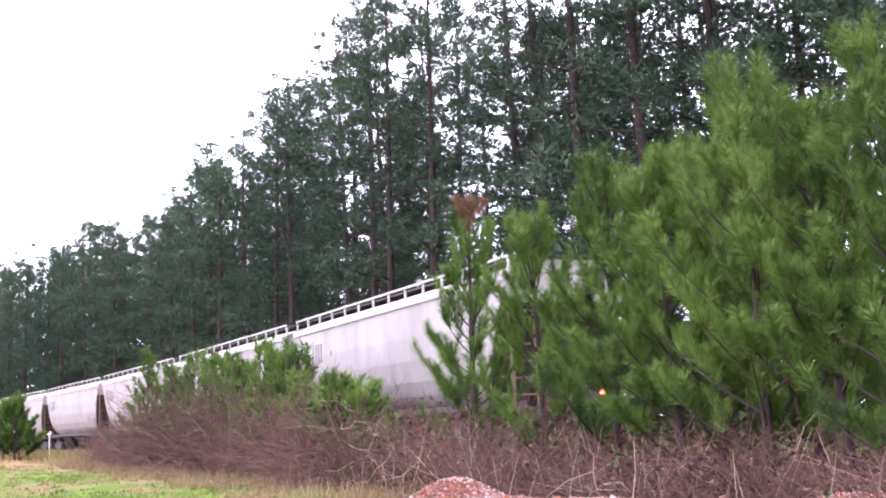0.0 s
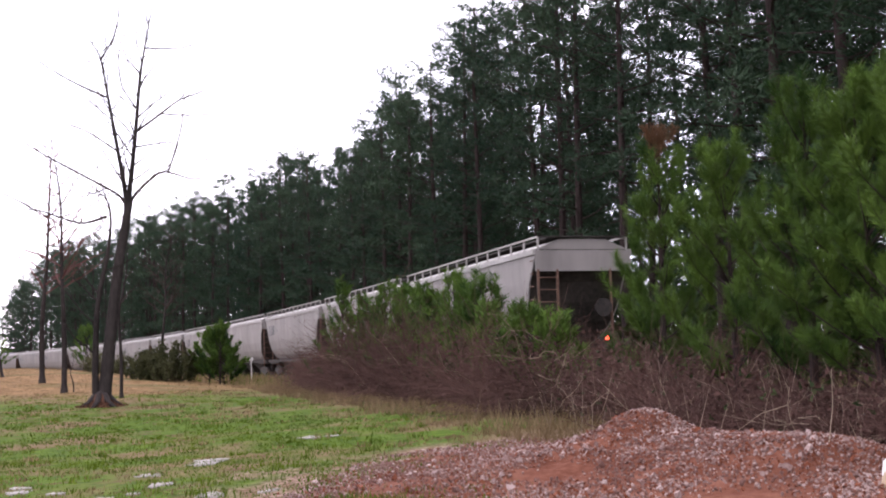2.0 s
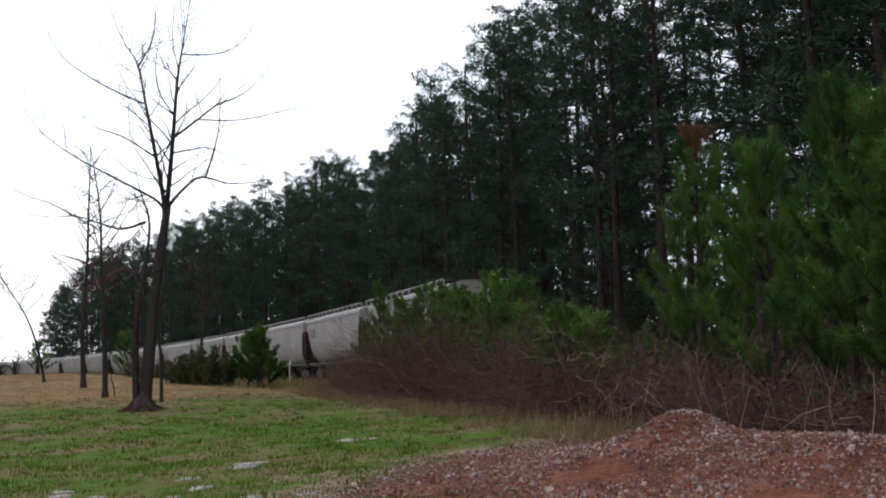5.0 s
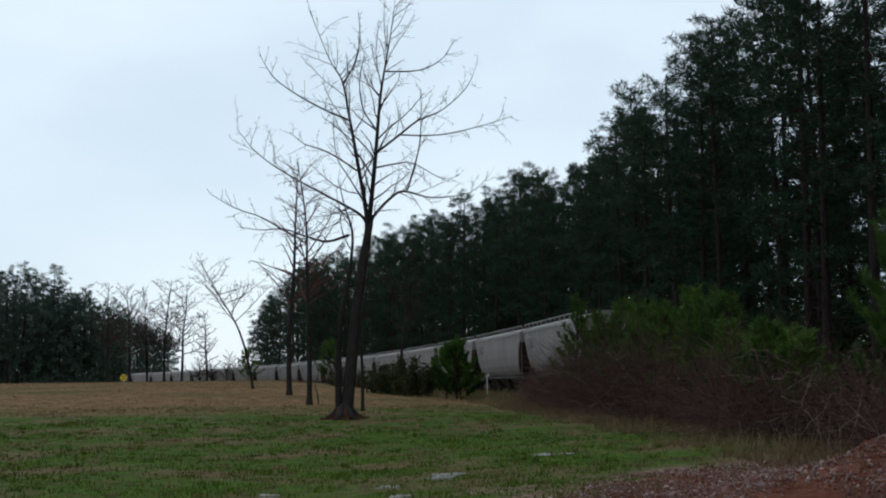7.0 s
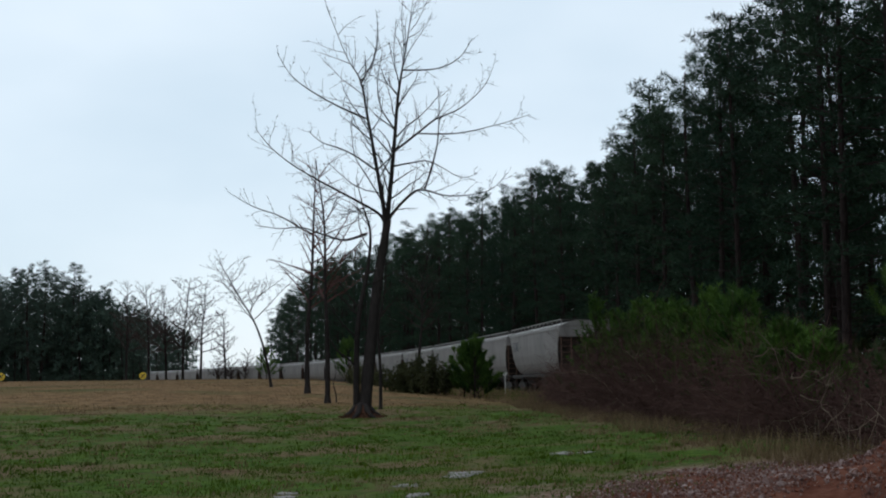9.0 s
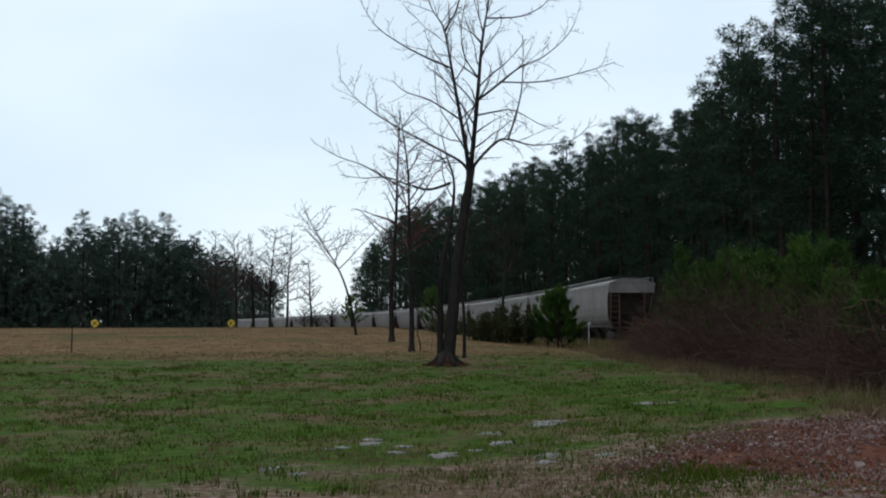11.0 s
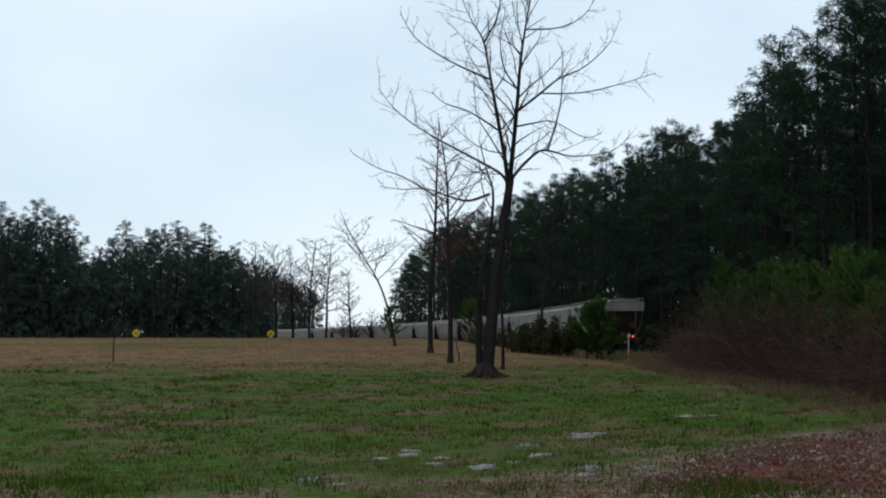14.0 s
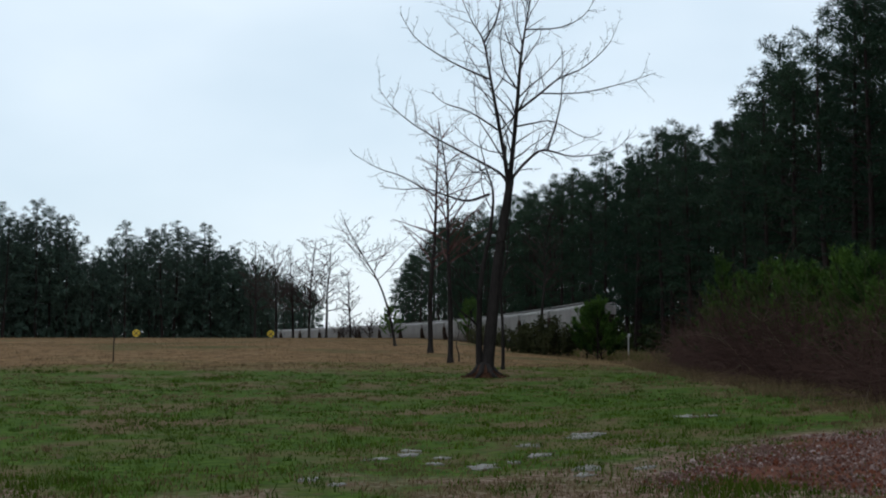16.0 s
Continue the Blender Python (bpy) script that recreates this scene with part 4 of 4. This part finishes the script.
for _i, (_az, _d, _h, _s) in enumerate(((33.25, 165, 13.2, 4.6), (32.1, 172, 10.2, 2.6), (34.05, 168, 14.2, 5.6), (35.6, 162, 12.8, 4.8), (34.8, 175, 13.0, 5.0), (36.6, 170, 13.8, 4.2), (31.2, 240, 7.5, 3.6), (32.4, 260, 7.0, 4.0), (31.8, 250, 6.0, 4.0))):
    slim_tree("far_bare_tree", 20 + _i, _az, _d, _h, rnd(random.Random(_i), -0.8, 0.8), _s, "pale bare deciduous tree far across the field", FAR, 26, 0.28, level=2, r=0.20)


# ---- brambles, grass and stones ----
def brambles():
    rng = random.Random(9)
    dark, pale = Soup(), Soup()
    for _ in range(12500):
        s = rnd(rng, -30, 29)
        o = -(2.3 + 3.3 * rng.random() ** 0.75) - 0.4 * math.sin(s * 0.7)
        x, y, a = along(s, o)
        if math.degrees(math.atan2(-x, y)) > 16.6 + rnd(rng, -0.7, 0.3):
            continue
        tall = float(np.interp(s, (-30, -17, -11, -4, 2, 12, 20, 29), (0.7, 0.85, 1.4, 2.1, 2.55, 2.5, 2.2, 0.9)))
        h = tall * rnd(rng, 0.45, 1.0) * (0.88 + 0.55 * noise.noise(Vector((x * 0.45, y * 0.45, 4.0))))
        q = rng.random() * 6.283
        lean = rnd(rng, 0.1, 1.2)
        pts = limb_path(rng, Vector((x, y, gz_fast(x, y) - 0.05)), Vector((math.cos(q) * lean, math.sin(q) * lean, 1)), h * 1.55, 4, -0.10, 0.58)
        r = rnd(rng, 0.004, 0.010)
        c = pale if rng.random() < (0.02 if s > -8 else 0.045) else dark
        c.tube(pts, [r, r, r * 0.85, r * 0.6, r * 0.3], 3, False)
        for _ in range(3):
            k = rng.randrange(1, 4)
            sub = limb_path(rng, pts[k], Vector((rnd(rng, -1, 1), rnd(rng, -1, 1), rnd(rng, -0.3, 0.8))), rnd(rng, 0.35, 1.1), 2, -0.08, 0.5)
            c.tube(sub, [r * 0.65, r * 0.5, r * 0.25], 3, False)
    specks, green = Soup(), Soup()
    for _ in range(4200):
        s = rnd(rng, -30, 28)
        x, y, _a = along(s, -rnd(rng, 2.6, 5.9))
        tall = float(np.interp(s, (-30, -17, -11, 0, 18, 29), (0.8, 0.95, 1.5, 2.0, 2.0, 0.8)))
        p = Vector((x, y, gz_fast(x, y) + tall * rng.random() ** 1.3))
        tuft(green if rng.random() < 0.22 else specks, rng, p, Vector((rnd(rng, -1, 1), rnd(rng, -1, 1), 0.3)), 0.09, 0.022, 4, 1.3)
    for _ in range(70):                                # tall dry stalks
        s = rnd(rng, -26, -6)
        x, y, _a = along(s, -rnd(rng, 4.6, 6.6))
        pts = limb_path(rng, Vector((x, y, gz_fast(x, y) - 0.05)), Vector((rnd(rng, -0.3, 0.3), rnd(rng, -0.3, 0.3), 1)), rnd(rng, 0.4, 1.15), 3, -0.02, 0.12)
        pale.tube(pts, [0.006, 0.005, 0.004, 0.002], 3, False)
    for row in (((7.3, 22.0, 2.0), (6.4, 21.5, 2.15), (5.2, 21.2, 1.9)), ((5.9, 20.9, 1.6), (4.8, 20.5, 1.7), (3.9, 20.5, 1.4)), ((5.3, 20.6, 1.3), (4.5, 20.3, 1.15), (4.0, 20.2, 0.8)),
                ((4.8, 20.4, 0.7), (3.6, 20.2, 1.1), (3.0, 20.3, 1.5))):
        pts = smooth_path([Vector((*polar(az, d), z)) for az, d, z in row], 4)      # pale dead boughs caught in the tangle
        pts = [p + Vector((rnd(rng, -1, 1), rnd(rng, -1, 1), rnd(rng, -1, 1))) * 0.06 for p in pts]
        pale.tube(pts, [0.008 - 0.0006 * k for k in range(len(pts))], 4, False)
        twigs(pale, rng, pts, 0.009, 1, 5.0, -0.03, 0.003)
    t = thing("bramble_thicket", "dense tangle of leafless reddish brown brambles along the track", "brambles", kind="stuff")
    part("stems", dark, BRAMBLE, t)
    part("dry_stems", pale, BRAMBLE_PALE, t, "paler dry stems")
    part("dead_leaves", specks, BRAMBLE, t, "withered brown leaves")
    part("green_leaves", green, LEAF_DARK, t, "a few dark green leaves")


_GX = np.arange(-60, 40.1, 1.0)
_GY = np.arange(-20, 100.1, 1.0)
_GG = ground_z(np.repeat(_GX, len(_GY)), np.tile(_GY, len(_GX))).reshape(len(_GX), len(_GY))


def gz_fast(x, y):
    i, j = min(max(x + 60, 0), 98.999), min(max(y + 20, 0), 118.999)
    a, b = int(i), int(j)
    u, w = i - a, j - b
    return float((_GG[a, b] * (1 - u) + _GG[a + 1, b] * u) * (1 - w) + (_GG[a, b + 1] * (1 - u) + _GG[a + 1, b + 1] * u) * w)


brambles()


def grass_field():
    rng = random.Random(14)
    green, straw = Soup(), Soup()

    def clump(c, x, y, z, n, h, w, spread):
        for _ in range(n):
            q = rng.random() * 6.283
            dx, dy = math.cos(q) * w, math.sin(q) * w
            bx, by = x + rnd(rng, -spread, spread), y + rnd(rng, -spread, spread)
            hh = h * rnd(rng, 0.5, 1.2)
            c.tri((bx - dx, by - dy, z - 0.01), (bx + dx, by + dy, z - 0.01), (bx + rnd(rng, -0.5, 0.5) * hh, by + rnd(rng, -0.5, 0.5) * hh, z + hh))

    for _ in range(26000):
        d = 11.0 + 41 * rng.random() ** 1.6
        x, y = polar(rnd(rng, -1, 51), d)
        patch = noise.noise(Vector((x * 0.45, y * 0.45, 3.0)))
        if patch + rng.random() * 0.5 < (0.2 if d < 17 else 0.02):
            continue
        o = float(off_track_fast(x, y))
        if o > -5.2 or (d < 20 and max(heap_z(MOUNDS, x, y), heap_z(MOUNDS_B, x, y)) > 0.05 and rng.random() < 0.97):
            continue
        dry = noise.noise(Vector((x * 0.22, y * 0.22, 9.0))) + (0.5 if o > -8.5 else 0) + max(0, (d - 44) * 0.08) + rnd(rng, -0.25, 0.25) > 0.26
        clump(straw if dry else green, x, y, gz_fast(x, y), 5, (0.11 if dry and o > -7.5 else 0.035) + d * 0.0004 + (0.06 if patch > 0.42 else 0), 0.0035 + d * 0.0003, 0.13)
    for _ in range(1100):                              # tall dry grass along the brambles
        s, o = rnd(rng, -14, 30), -rnd(rng, 5.2, 7.4)
        x, y, _a = along(s, o)
        clump(straw, x, y, gz_fast(x, y), 6, rnd(rng, 0.12, 0.42), 0.009, 0.14)
    for _ in range(9000):
        d = rnd(rng, 48, 145)
        x, y = polar(rnd(rng, 17, 50), d)
        if float(off_track_fast(x, y)) > -6:
            continue
        clump(straw, x, y, gz(x, y) if d > 99 else gz_fast(x, y), 5, rnd(rng, 0.03, 0.08), 0.02, 0.5)
    for _ in range(900):                               # tussocks
        d = 12 + 30 * rng.random() ** 1.3
        x, y = polar(rnd(rng, 6, 50), d)
        if float(off_track_fast(x, y)) > -6.5:
            continue
        clump(green if rng.random() < 0.75 else straw, x, y, gz_fast(x, y), 16, rnd(rng, 0.05, 0.12), 0.006 + d * 0.0003, rnd(rng, 0.10, 0.28))
    for _ in range(5200):                              # weeds and dry brush along the ballast
        s, o = rnd(rng, 24, 130), -rnd(rng, 1.9, 6.0)
        x, y, _a = along(s, o)
        z = gz(x, y)
        clump(straw if rng.random() < 0.7 else green, x, y, z, 5, rnd(rng, 0.2, 0.75), 0.025, 0.25)
    tagged(part("green_grass", green, GRASS), "short green winter grass in the wet field", "grass", kind="stuff")
    tagged(part("dry_grass", straw, STRAW), "straw-brown dry grass in the field", "grass", kind="stuff")


def off_track_fast(x, y):
    dx, dy = TRACK_XY[:, 0] - x, TRACK_XY[:, 1] - y
    i = int(np.argmin(dx * dx + dy * dy))
    a = radians(AZ0 + BEND * (i + S0))
    return -dx[i] * math.cos(a) - dy[i] * math.sin(a)


def mounds(rows):
    """Bearing, distance, height of the top and spread of each hump."""
    out = []
    for az, d, top, sr in rows:
        x, y = polar(az, d)
        out.append(((x, y), max(0.06, 0.93 * (top - gz(x, y))), sr))
    return out


MOUNDS = mounds(((0.6, 14.4, 1.03, 0.55), (3.4, 14.2, 0.70, 0.75), (-1.6, 13.6, 0.80, 0.7), (-4.2, 12.8, 0.80, 0.85), (-7.2, 12.5, 0.78, 0.62), (-3.0, 11.6, 0.5, 1.0), (6.5, 13.8, 0.42, 1.0), (2.5, 12.2, 0.34, 1.2), (9.5, 14.6, 0.16, 1.2), (8.0, 16.6, 0.12, 1.3), (12.5, 13.6, 0.1, 1.0)))
MOUNDS_B = mounds(((-13.8, 11.3, 0.72, 0.55), (-17.5, 11.0, 0.9, 0.8), (-15.0, 10.2, 0.6, 0.7)))


def heap_z(mounds, x, y):
    return sum((a * math.exp(-((x - c[0]) ** 2 + (y - c[1]) ** 2) / (2 * r * r))) ** 4 for c, a, r in mounds) ** 0.25


def stone_mesh(seed, mat, fine=True):
    rng = random.Random(seed)
    bm = bmesh.new()
    bmesh.ops.create_icosphere(bm, subdivisions=1, radius=1.0) if fine else bmesh.ops.create_cone(bm, segments=5, radius1=1.0, radius2=0.55, depth=1.3, cap_ends=True)
    for v in bm.verts:
        v.co *= rnd(rng, 0.7, 1.15)
        v.co.z *= 0.7
    me = bpy.data.meshes.new("stone")
    bm.to_mesh(me)
    bm.free()
    me.materials.append(mat)
    return me


def heap(name, mounds, label, count, x0, x1, y0, y1):
    """A heap of red clay and crushed stone: an uneven skin with loose stones on it."""
    rng = random.Random(31 + count)
    skin = Soup()
    nx, ny = int((x1 - x0) / 0.09), int((y1 - y0) / 0.09)
    keep = {}
    for i in range(nx + 1):
        for j in range(ny + 1):
            x, y = x0 + (x1 - x0) * i / nx, y0 + (y1 - y0) * j / ny
            h = heap_z(mounds, x, y)
            rough = noise.noise(Vector((x * 3, y * 3, 0))) * 0.05 + noise.noise(Vector((x * 9, y * 9, 5))) * 0.025
            keep[i, j] = len(skin.v)
            skin.v.append((x, y, gz_fast(x, y) + h * (1 + 0.1 * noise.noise(Vector((x, y, 2)))) + rough * min(1, h * 8) - 0.035))
    for i in range(nx):
        for j in range(ny):
            skin.f.append((keep[i, j], keep[i + 1, j], keep[i + 1, j + 1], keep[i, j + 1]))
    t = thing(name, label, "gravel heap")
    part("clay_core", skin, CLAY, t, smooth=True)
    protos = [stone_mesh(60 + k, STONE) for k in range(5)] + [stone_mesh(70 + k, CLOD) for k in range(2)]
    shapes = [([tuple(v.co) for v in me.vertices], [tuple(p.vertices) for p in me.polygons]) for me in [stone_mesh(80 + k, STONE, False) for k in range(7)]]
    singles = 0
    rest, clods = Soup(), Soup()
    made = 0
    while made < count:
        x, y = rnd(rng, x0, x1), rnd(rng, y0, y1)
        h = heap_z(mounds, x, y)
        if h < 0.02 or rng.random() > 0.3 + h * 2.2 - 1.2 * max(0, noise.noise(Vector((x * 0.8, y * 0.8, 7)))):
            continue
        made += 1
        z = gz_fast(x, y) + h - 0.01
        size = 0.007 + 0.018 * rng.random() ** 2.5 + (0.028 if rng.random() < 0.010 else 0)
        m = Matrix.LocRotScale((x, y, z), Euler((rnd(rng, 0, 6), rnd(rng, 0, 6), rnd(rng, 0, 6))), (size, size * rnd(rng, 0.7, 1.2), size))
        k = rng.randrange(5) if rng.random() < 0.8 else 5 + rng.randrange(2)
        if size > 0.024 and singles < 140:
            ob = part("stone", protos[k], STONE, t)
            ob.matrix_basis = m
            singles += 1
        else:
            c = rest if k < 5 else clods
            b = len(c.v)
            c.v += [tuple(m @ Vector(p)) for p in shapes[k][0]]
            c.f += [tuple(b + i for i in q) for q in shapes[k][1]]
    part("gravel", rest, STONE, t, kind="stuff")
    part("loose_clay", clods, CLOD, t, kind="stuff")


heap("gravel_heap", MOUNDS, "low heap of red clay and crushed pale stone", 26000, -7.0, 4.6, 8.6, 20.0)
heap("gravel_heap", MOUNDS_B, "heap of coarse stones and red clay beside sacks", 7500, 0.9, 6.4, 7.6, 14.0)


grass_field()

# ---- small things ----
def puddle(seed, az, d, size):
    rng = random.Random(seed)
    cx, cy = polar(az, d)
    sk = Soup()
    n = 16
    ring = []
    for k in range(n):
        q = 2 * math.pi * k / n
        r = size * rnd(rng, 0.45, 1.2)
        u, w = 1.7 * r * math.cos(q), 3.0 * r * math.sin(q) * rnd(rng, 0.6, 1.2)
        ring.append((cx + u * math.cos(radians(az)) - w * math.sin(radians(az)), cy + u * math.sin(radians(az)) + w * math.cos(radians(az))))
    sk.v = [(cx, cy, gz_fast(cx, cy) + 0.010)] + [(x, y, gz_fast(x, y) + 0.007) for x, y in ring] + [(cx + (x - cx) * 1.04, cy + (y - cy) * 1.04, gz_fast(x, y) - 0.03) for x, y in ring]
    sk.f = [(0, 1 + k, 1 + (k + 1) % n) for k in range(n)] + [(1 + k, 1 + n + k, 1 + n + (k + 1) % n, 1 + (k + 1) % n) for k in range(n)]
    tagged(part("puddle", sk, WATER, smooth=True), "small shallow muddy puddle among the wet grass", "puddle", "puddles in the grass")


def puddles():
    rng = random.Random(64)
    for az, d, size in ((29.9, 17.6, 0.14), (20.6, 19.6, 0.20), (23.8, 17.5, 0.14), (25.9, 16.0, 0.16), (21.0, 15.1, 0.15), (15.7, 23.5, 0.18), (27.4, 16.6, 0.15), (24.8, 16.2, 0.13), (18.9, 15.4, 0.10), (31.0, 16.8, 0.10), (33.5, 13.4, 0.11)):
        for _ in range(2):
            puddle(rng.randrange(9999), az + rnd(rng, -0.9, 0.9), d + rnd(rng, -0.8, 0.8), size * rnd(rng, 0.4, 0.95))


puddles()


def crossing_sign(az, d, z_top):
    """A round railway warning sign: yellow disc with a black cross."""
    x, y = polar(az, d)
    g = gz(x, y)
    t = thing("warning_sign", "round yellow sign with a black cross on a post", "road sign", "railway warning signs", m=pose(x, y, g, 0, 0, az))
    h = max(z_top - g, 0.9)
    post = Soup()
    post.box(-0.04, 0.04, -0.03, 0.03, -0.2, h)
    part("post", post, POST_GREY, t)
    disc = Soup()
    disc.tube([(0, -0.06, h - 0.3), (0, -0.035, h - 0.3)], [0.45, 0.45], 24)
    plate = part("disc", disc, YELLOW, t, "yellow round plate")
    for a in (45, -45):
        c = Soup()
        c.box(-0.4, 0.4, -0.068, -0.062, -0.045, 0.045, Matrix.Translation((0, 0, h - 0.3)) @ Matrix.Rotation(radians(a), 4, "Y"))
        part("cross_bar", c, BLACK, plate, "black bar of the cross")


crossing_sign(42.0, 150, 2.95)
crossing_sign(35.85, 158, 3.05)


def marker_post():
    x, y = polar(18.95, 74)
    t = thing("marker_post", "pale post with a small round white plate beside the track", "post", m=pose(x, y, gz(x, y), 0, 0, 19))
    h = 2.15 - gz(x, y)
    p = Soup()
    p.box(-0.035, 0.035, -0.03, 0.03, -0.2, h)
    part("post", p, POST_GREY, t)
    d = Soup()
    d.tube([(0, -0.07, h - 0.08), (0, -0.045, h - 0.08)], [0.13, 0.13], 16)
    part("plate", d, POST_GREY, t, "small round pale plate")


marker_post()


def sack(name, az, d, z, sx, sy, sz, turn, mat, label, band=None):
    """A slumped woven sack with pinched corners and folds."""
    x, y = polar(az, d)
    t = thing(name, label, "sack", m=pose(x, y, z, 0, 8, turn))
    bm = bmesh.new()
    bmesh.ops.create_icosphere(bm, subdivisions=4, radius=1.0)
    for v in bm.verts:
        c = v.co
        f = Vector((math.copysign(abs(c.x) ** 0.7, c.x), math.copysign(abs(c.y) ** 0.7, c.y), math.copysign(abs(c.z) ** 0.8, c.z)))
        fold = noise.noise(c * 2.2 + Vector((az, d, 0))) * 0.16 + noise.noise(c * 6.0) * 0.05
        f *= 1 + fold
        if f.z < -0.55:
            f.z = -0.55 - (abs(f.z) - 0.55) * 0.3
        v.co = Vector((f.x * sx, f.y * sy, f.z * sz))
    me = bpy.data.meshes.new("body")
    bm.to_mesh(me)
    bm.free()
    me.materials.append(mat)
    me.polygons.foreach_set("use_smooth", [True] * len(me.polygons))
    if band:
        me.materials.append(band)
        for p in me.polygons:
            if (band is BAG_TAN and p.center.z < sz * (-0.05 + 0.5 * noise.noise(p.center * 9))) or (band is BAG_BLUE and 0.35 * sz < p.center.z < 0.75 * sz and abs(p.center.x - 0.2 * sx) < 0.35 * sx and p.center.y < 0):
                p.material_index = 1
    part("body", me, mat, t)
    return t


sack("sack", -10.9, 10.8, 0.51, 0.20, 0.17, 0.23, 15, BAG, "slumped dirty white sack lying on the gravel heap", BAG_TAN)
sack("sack", -11.35, 10.78, 0.66, 0.14, 0.11, 0.085, 40, BAG, "crumpled white sack with faded blue print", BAG_BLUE)
sack("sack", -12.15, 10.86, 0.70, 0.12, 0.10, 0.11, -20, BAG, "crumpled small white sack on the stones")


def branch_piece(points, r, label):
    t = thing("fallen_branch", label, "branch")
    b = Soup()
    pts = []
    for az, d, z in points:
        x, y = polar(az, d)
        pts.append((x, y, z))
    b.tube(pts, [r, r * 0.9, r * 0.6][:len(pts)], 6)
    part("stick", b, WOOD_PALE, t)


def leaf_litter():
    """A low mound of fallen leaves round the large tree's foot."""
    rng = random.Random(51)
    cx, cy = polar(25.72, 42)
    t = thing("leaf_litter", "low mound of reddish brown fallen leaves round a trunk", "leaf litter", kind="stuff")
    base, leaves = Soup(), Soup()
    rings = []
    for r, h in ((0.70, -0.22), (0.50, 0.0), (0.36, 0.16), (0.26, 0.42)):
        rings.append([(cx + r * rnd(rng, 0.85, 1.15) * math.cos(q), cy + r * rnd(rng, 0.85, 1.15) * math.sin(q), gz_fast(cx, cy) + h) for q in np.linspace(0, 6.283, 20, endpoint=False).tolist()])
    base.loft(rings)
    part("mound", base, LEAF_FALLEN, t, smooth=True)
    for _ in range(700):
        q, r = rng.random() * 6.283, 0.85 * rng.random() ** 0.6
        p = Vector((cx + r * math.cos(q), cy + r * math.sin(q), gz_fast(cx, cy) + max(-0.02, 0.34 - 0.48 * r)))
        tuft(leaves, rng, p, Vector((rnd(rng, -1, 1), rnd(rng, -1, 1), 0.5)), 0.10, 0.03, 2, 1.0)
    part("leaves", leaves, LEAF_FALLEN, t, kind="stuff")


leaf_litter()

branch_piece(((-9.6, 9.9, 0.22), (-11.4, 10.1, 0.33), (-13.2, 10.2, 0.45)), 0.022, "pale broken branch lying on the stones")
branch_piece(((-6.2, 10.6, 0.16), (-8.0, 10.7, 0.3)), 0.016, "short broken branch on the gravel heap")


# ---- motion ----
def motions():
    for k, car in enumerate(CARS):
        walk(car, [(t, car_pose(END0 + SPEED * t + 7.75 + CAR * k)) for t in range(0, 17)])
    for car in CARS[:5]:
        for w in [c for c in car.children if c.name.startswith("wheelset")]:
            x, y, z = w.location
            walk(w, [(k / 10, pose(x, y, z) @ Matrix.Rotation(SPEED * k / 10 / 0.42, 4, "Y")) for k in range(0, 161)])


motions()
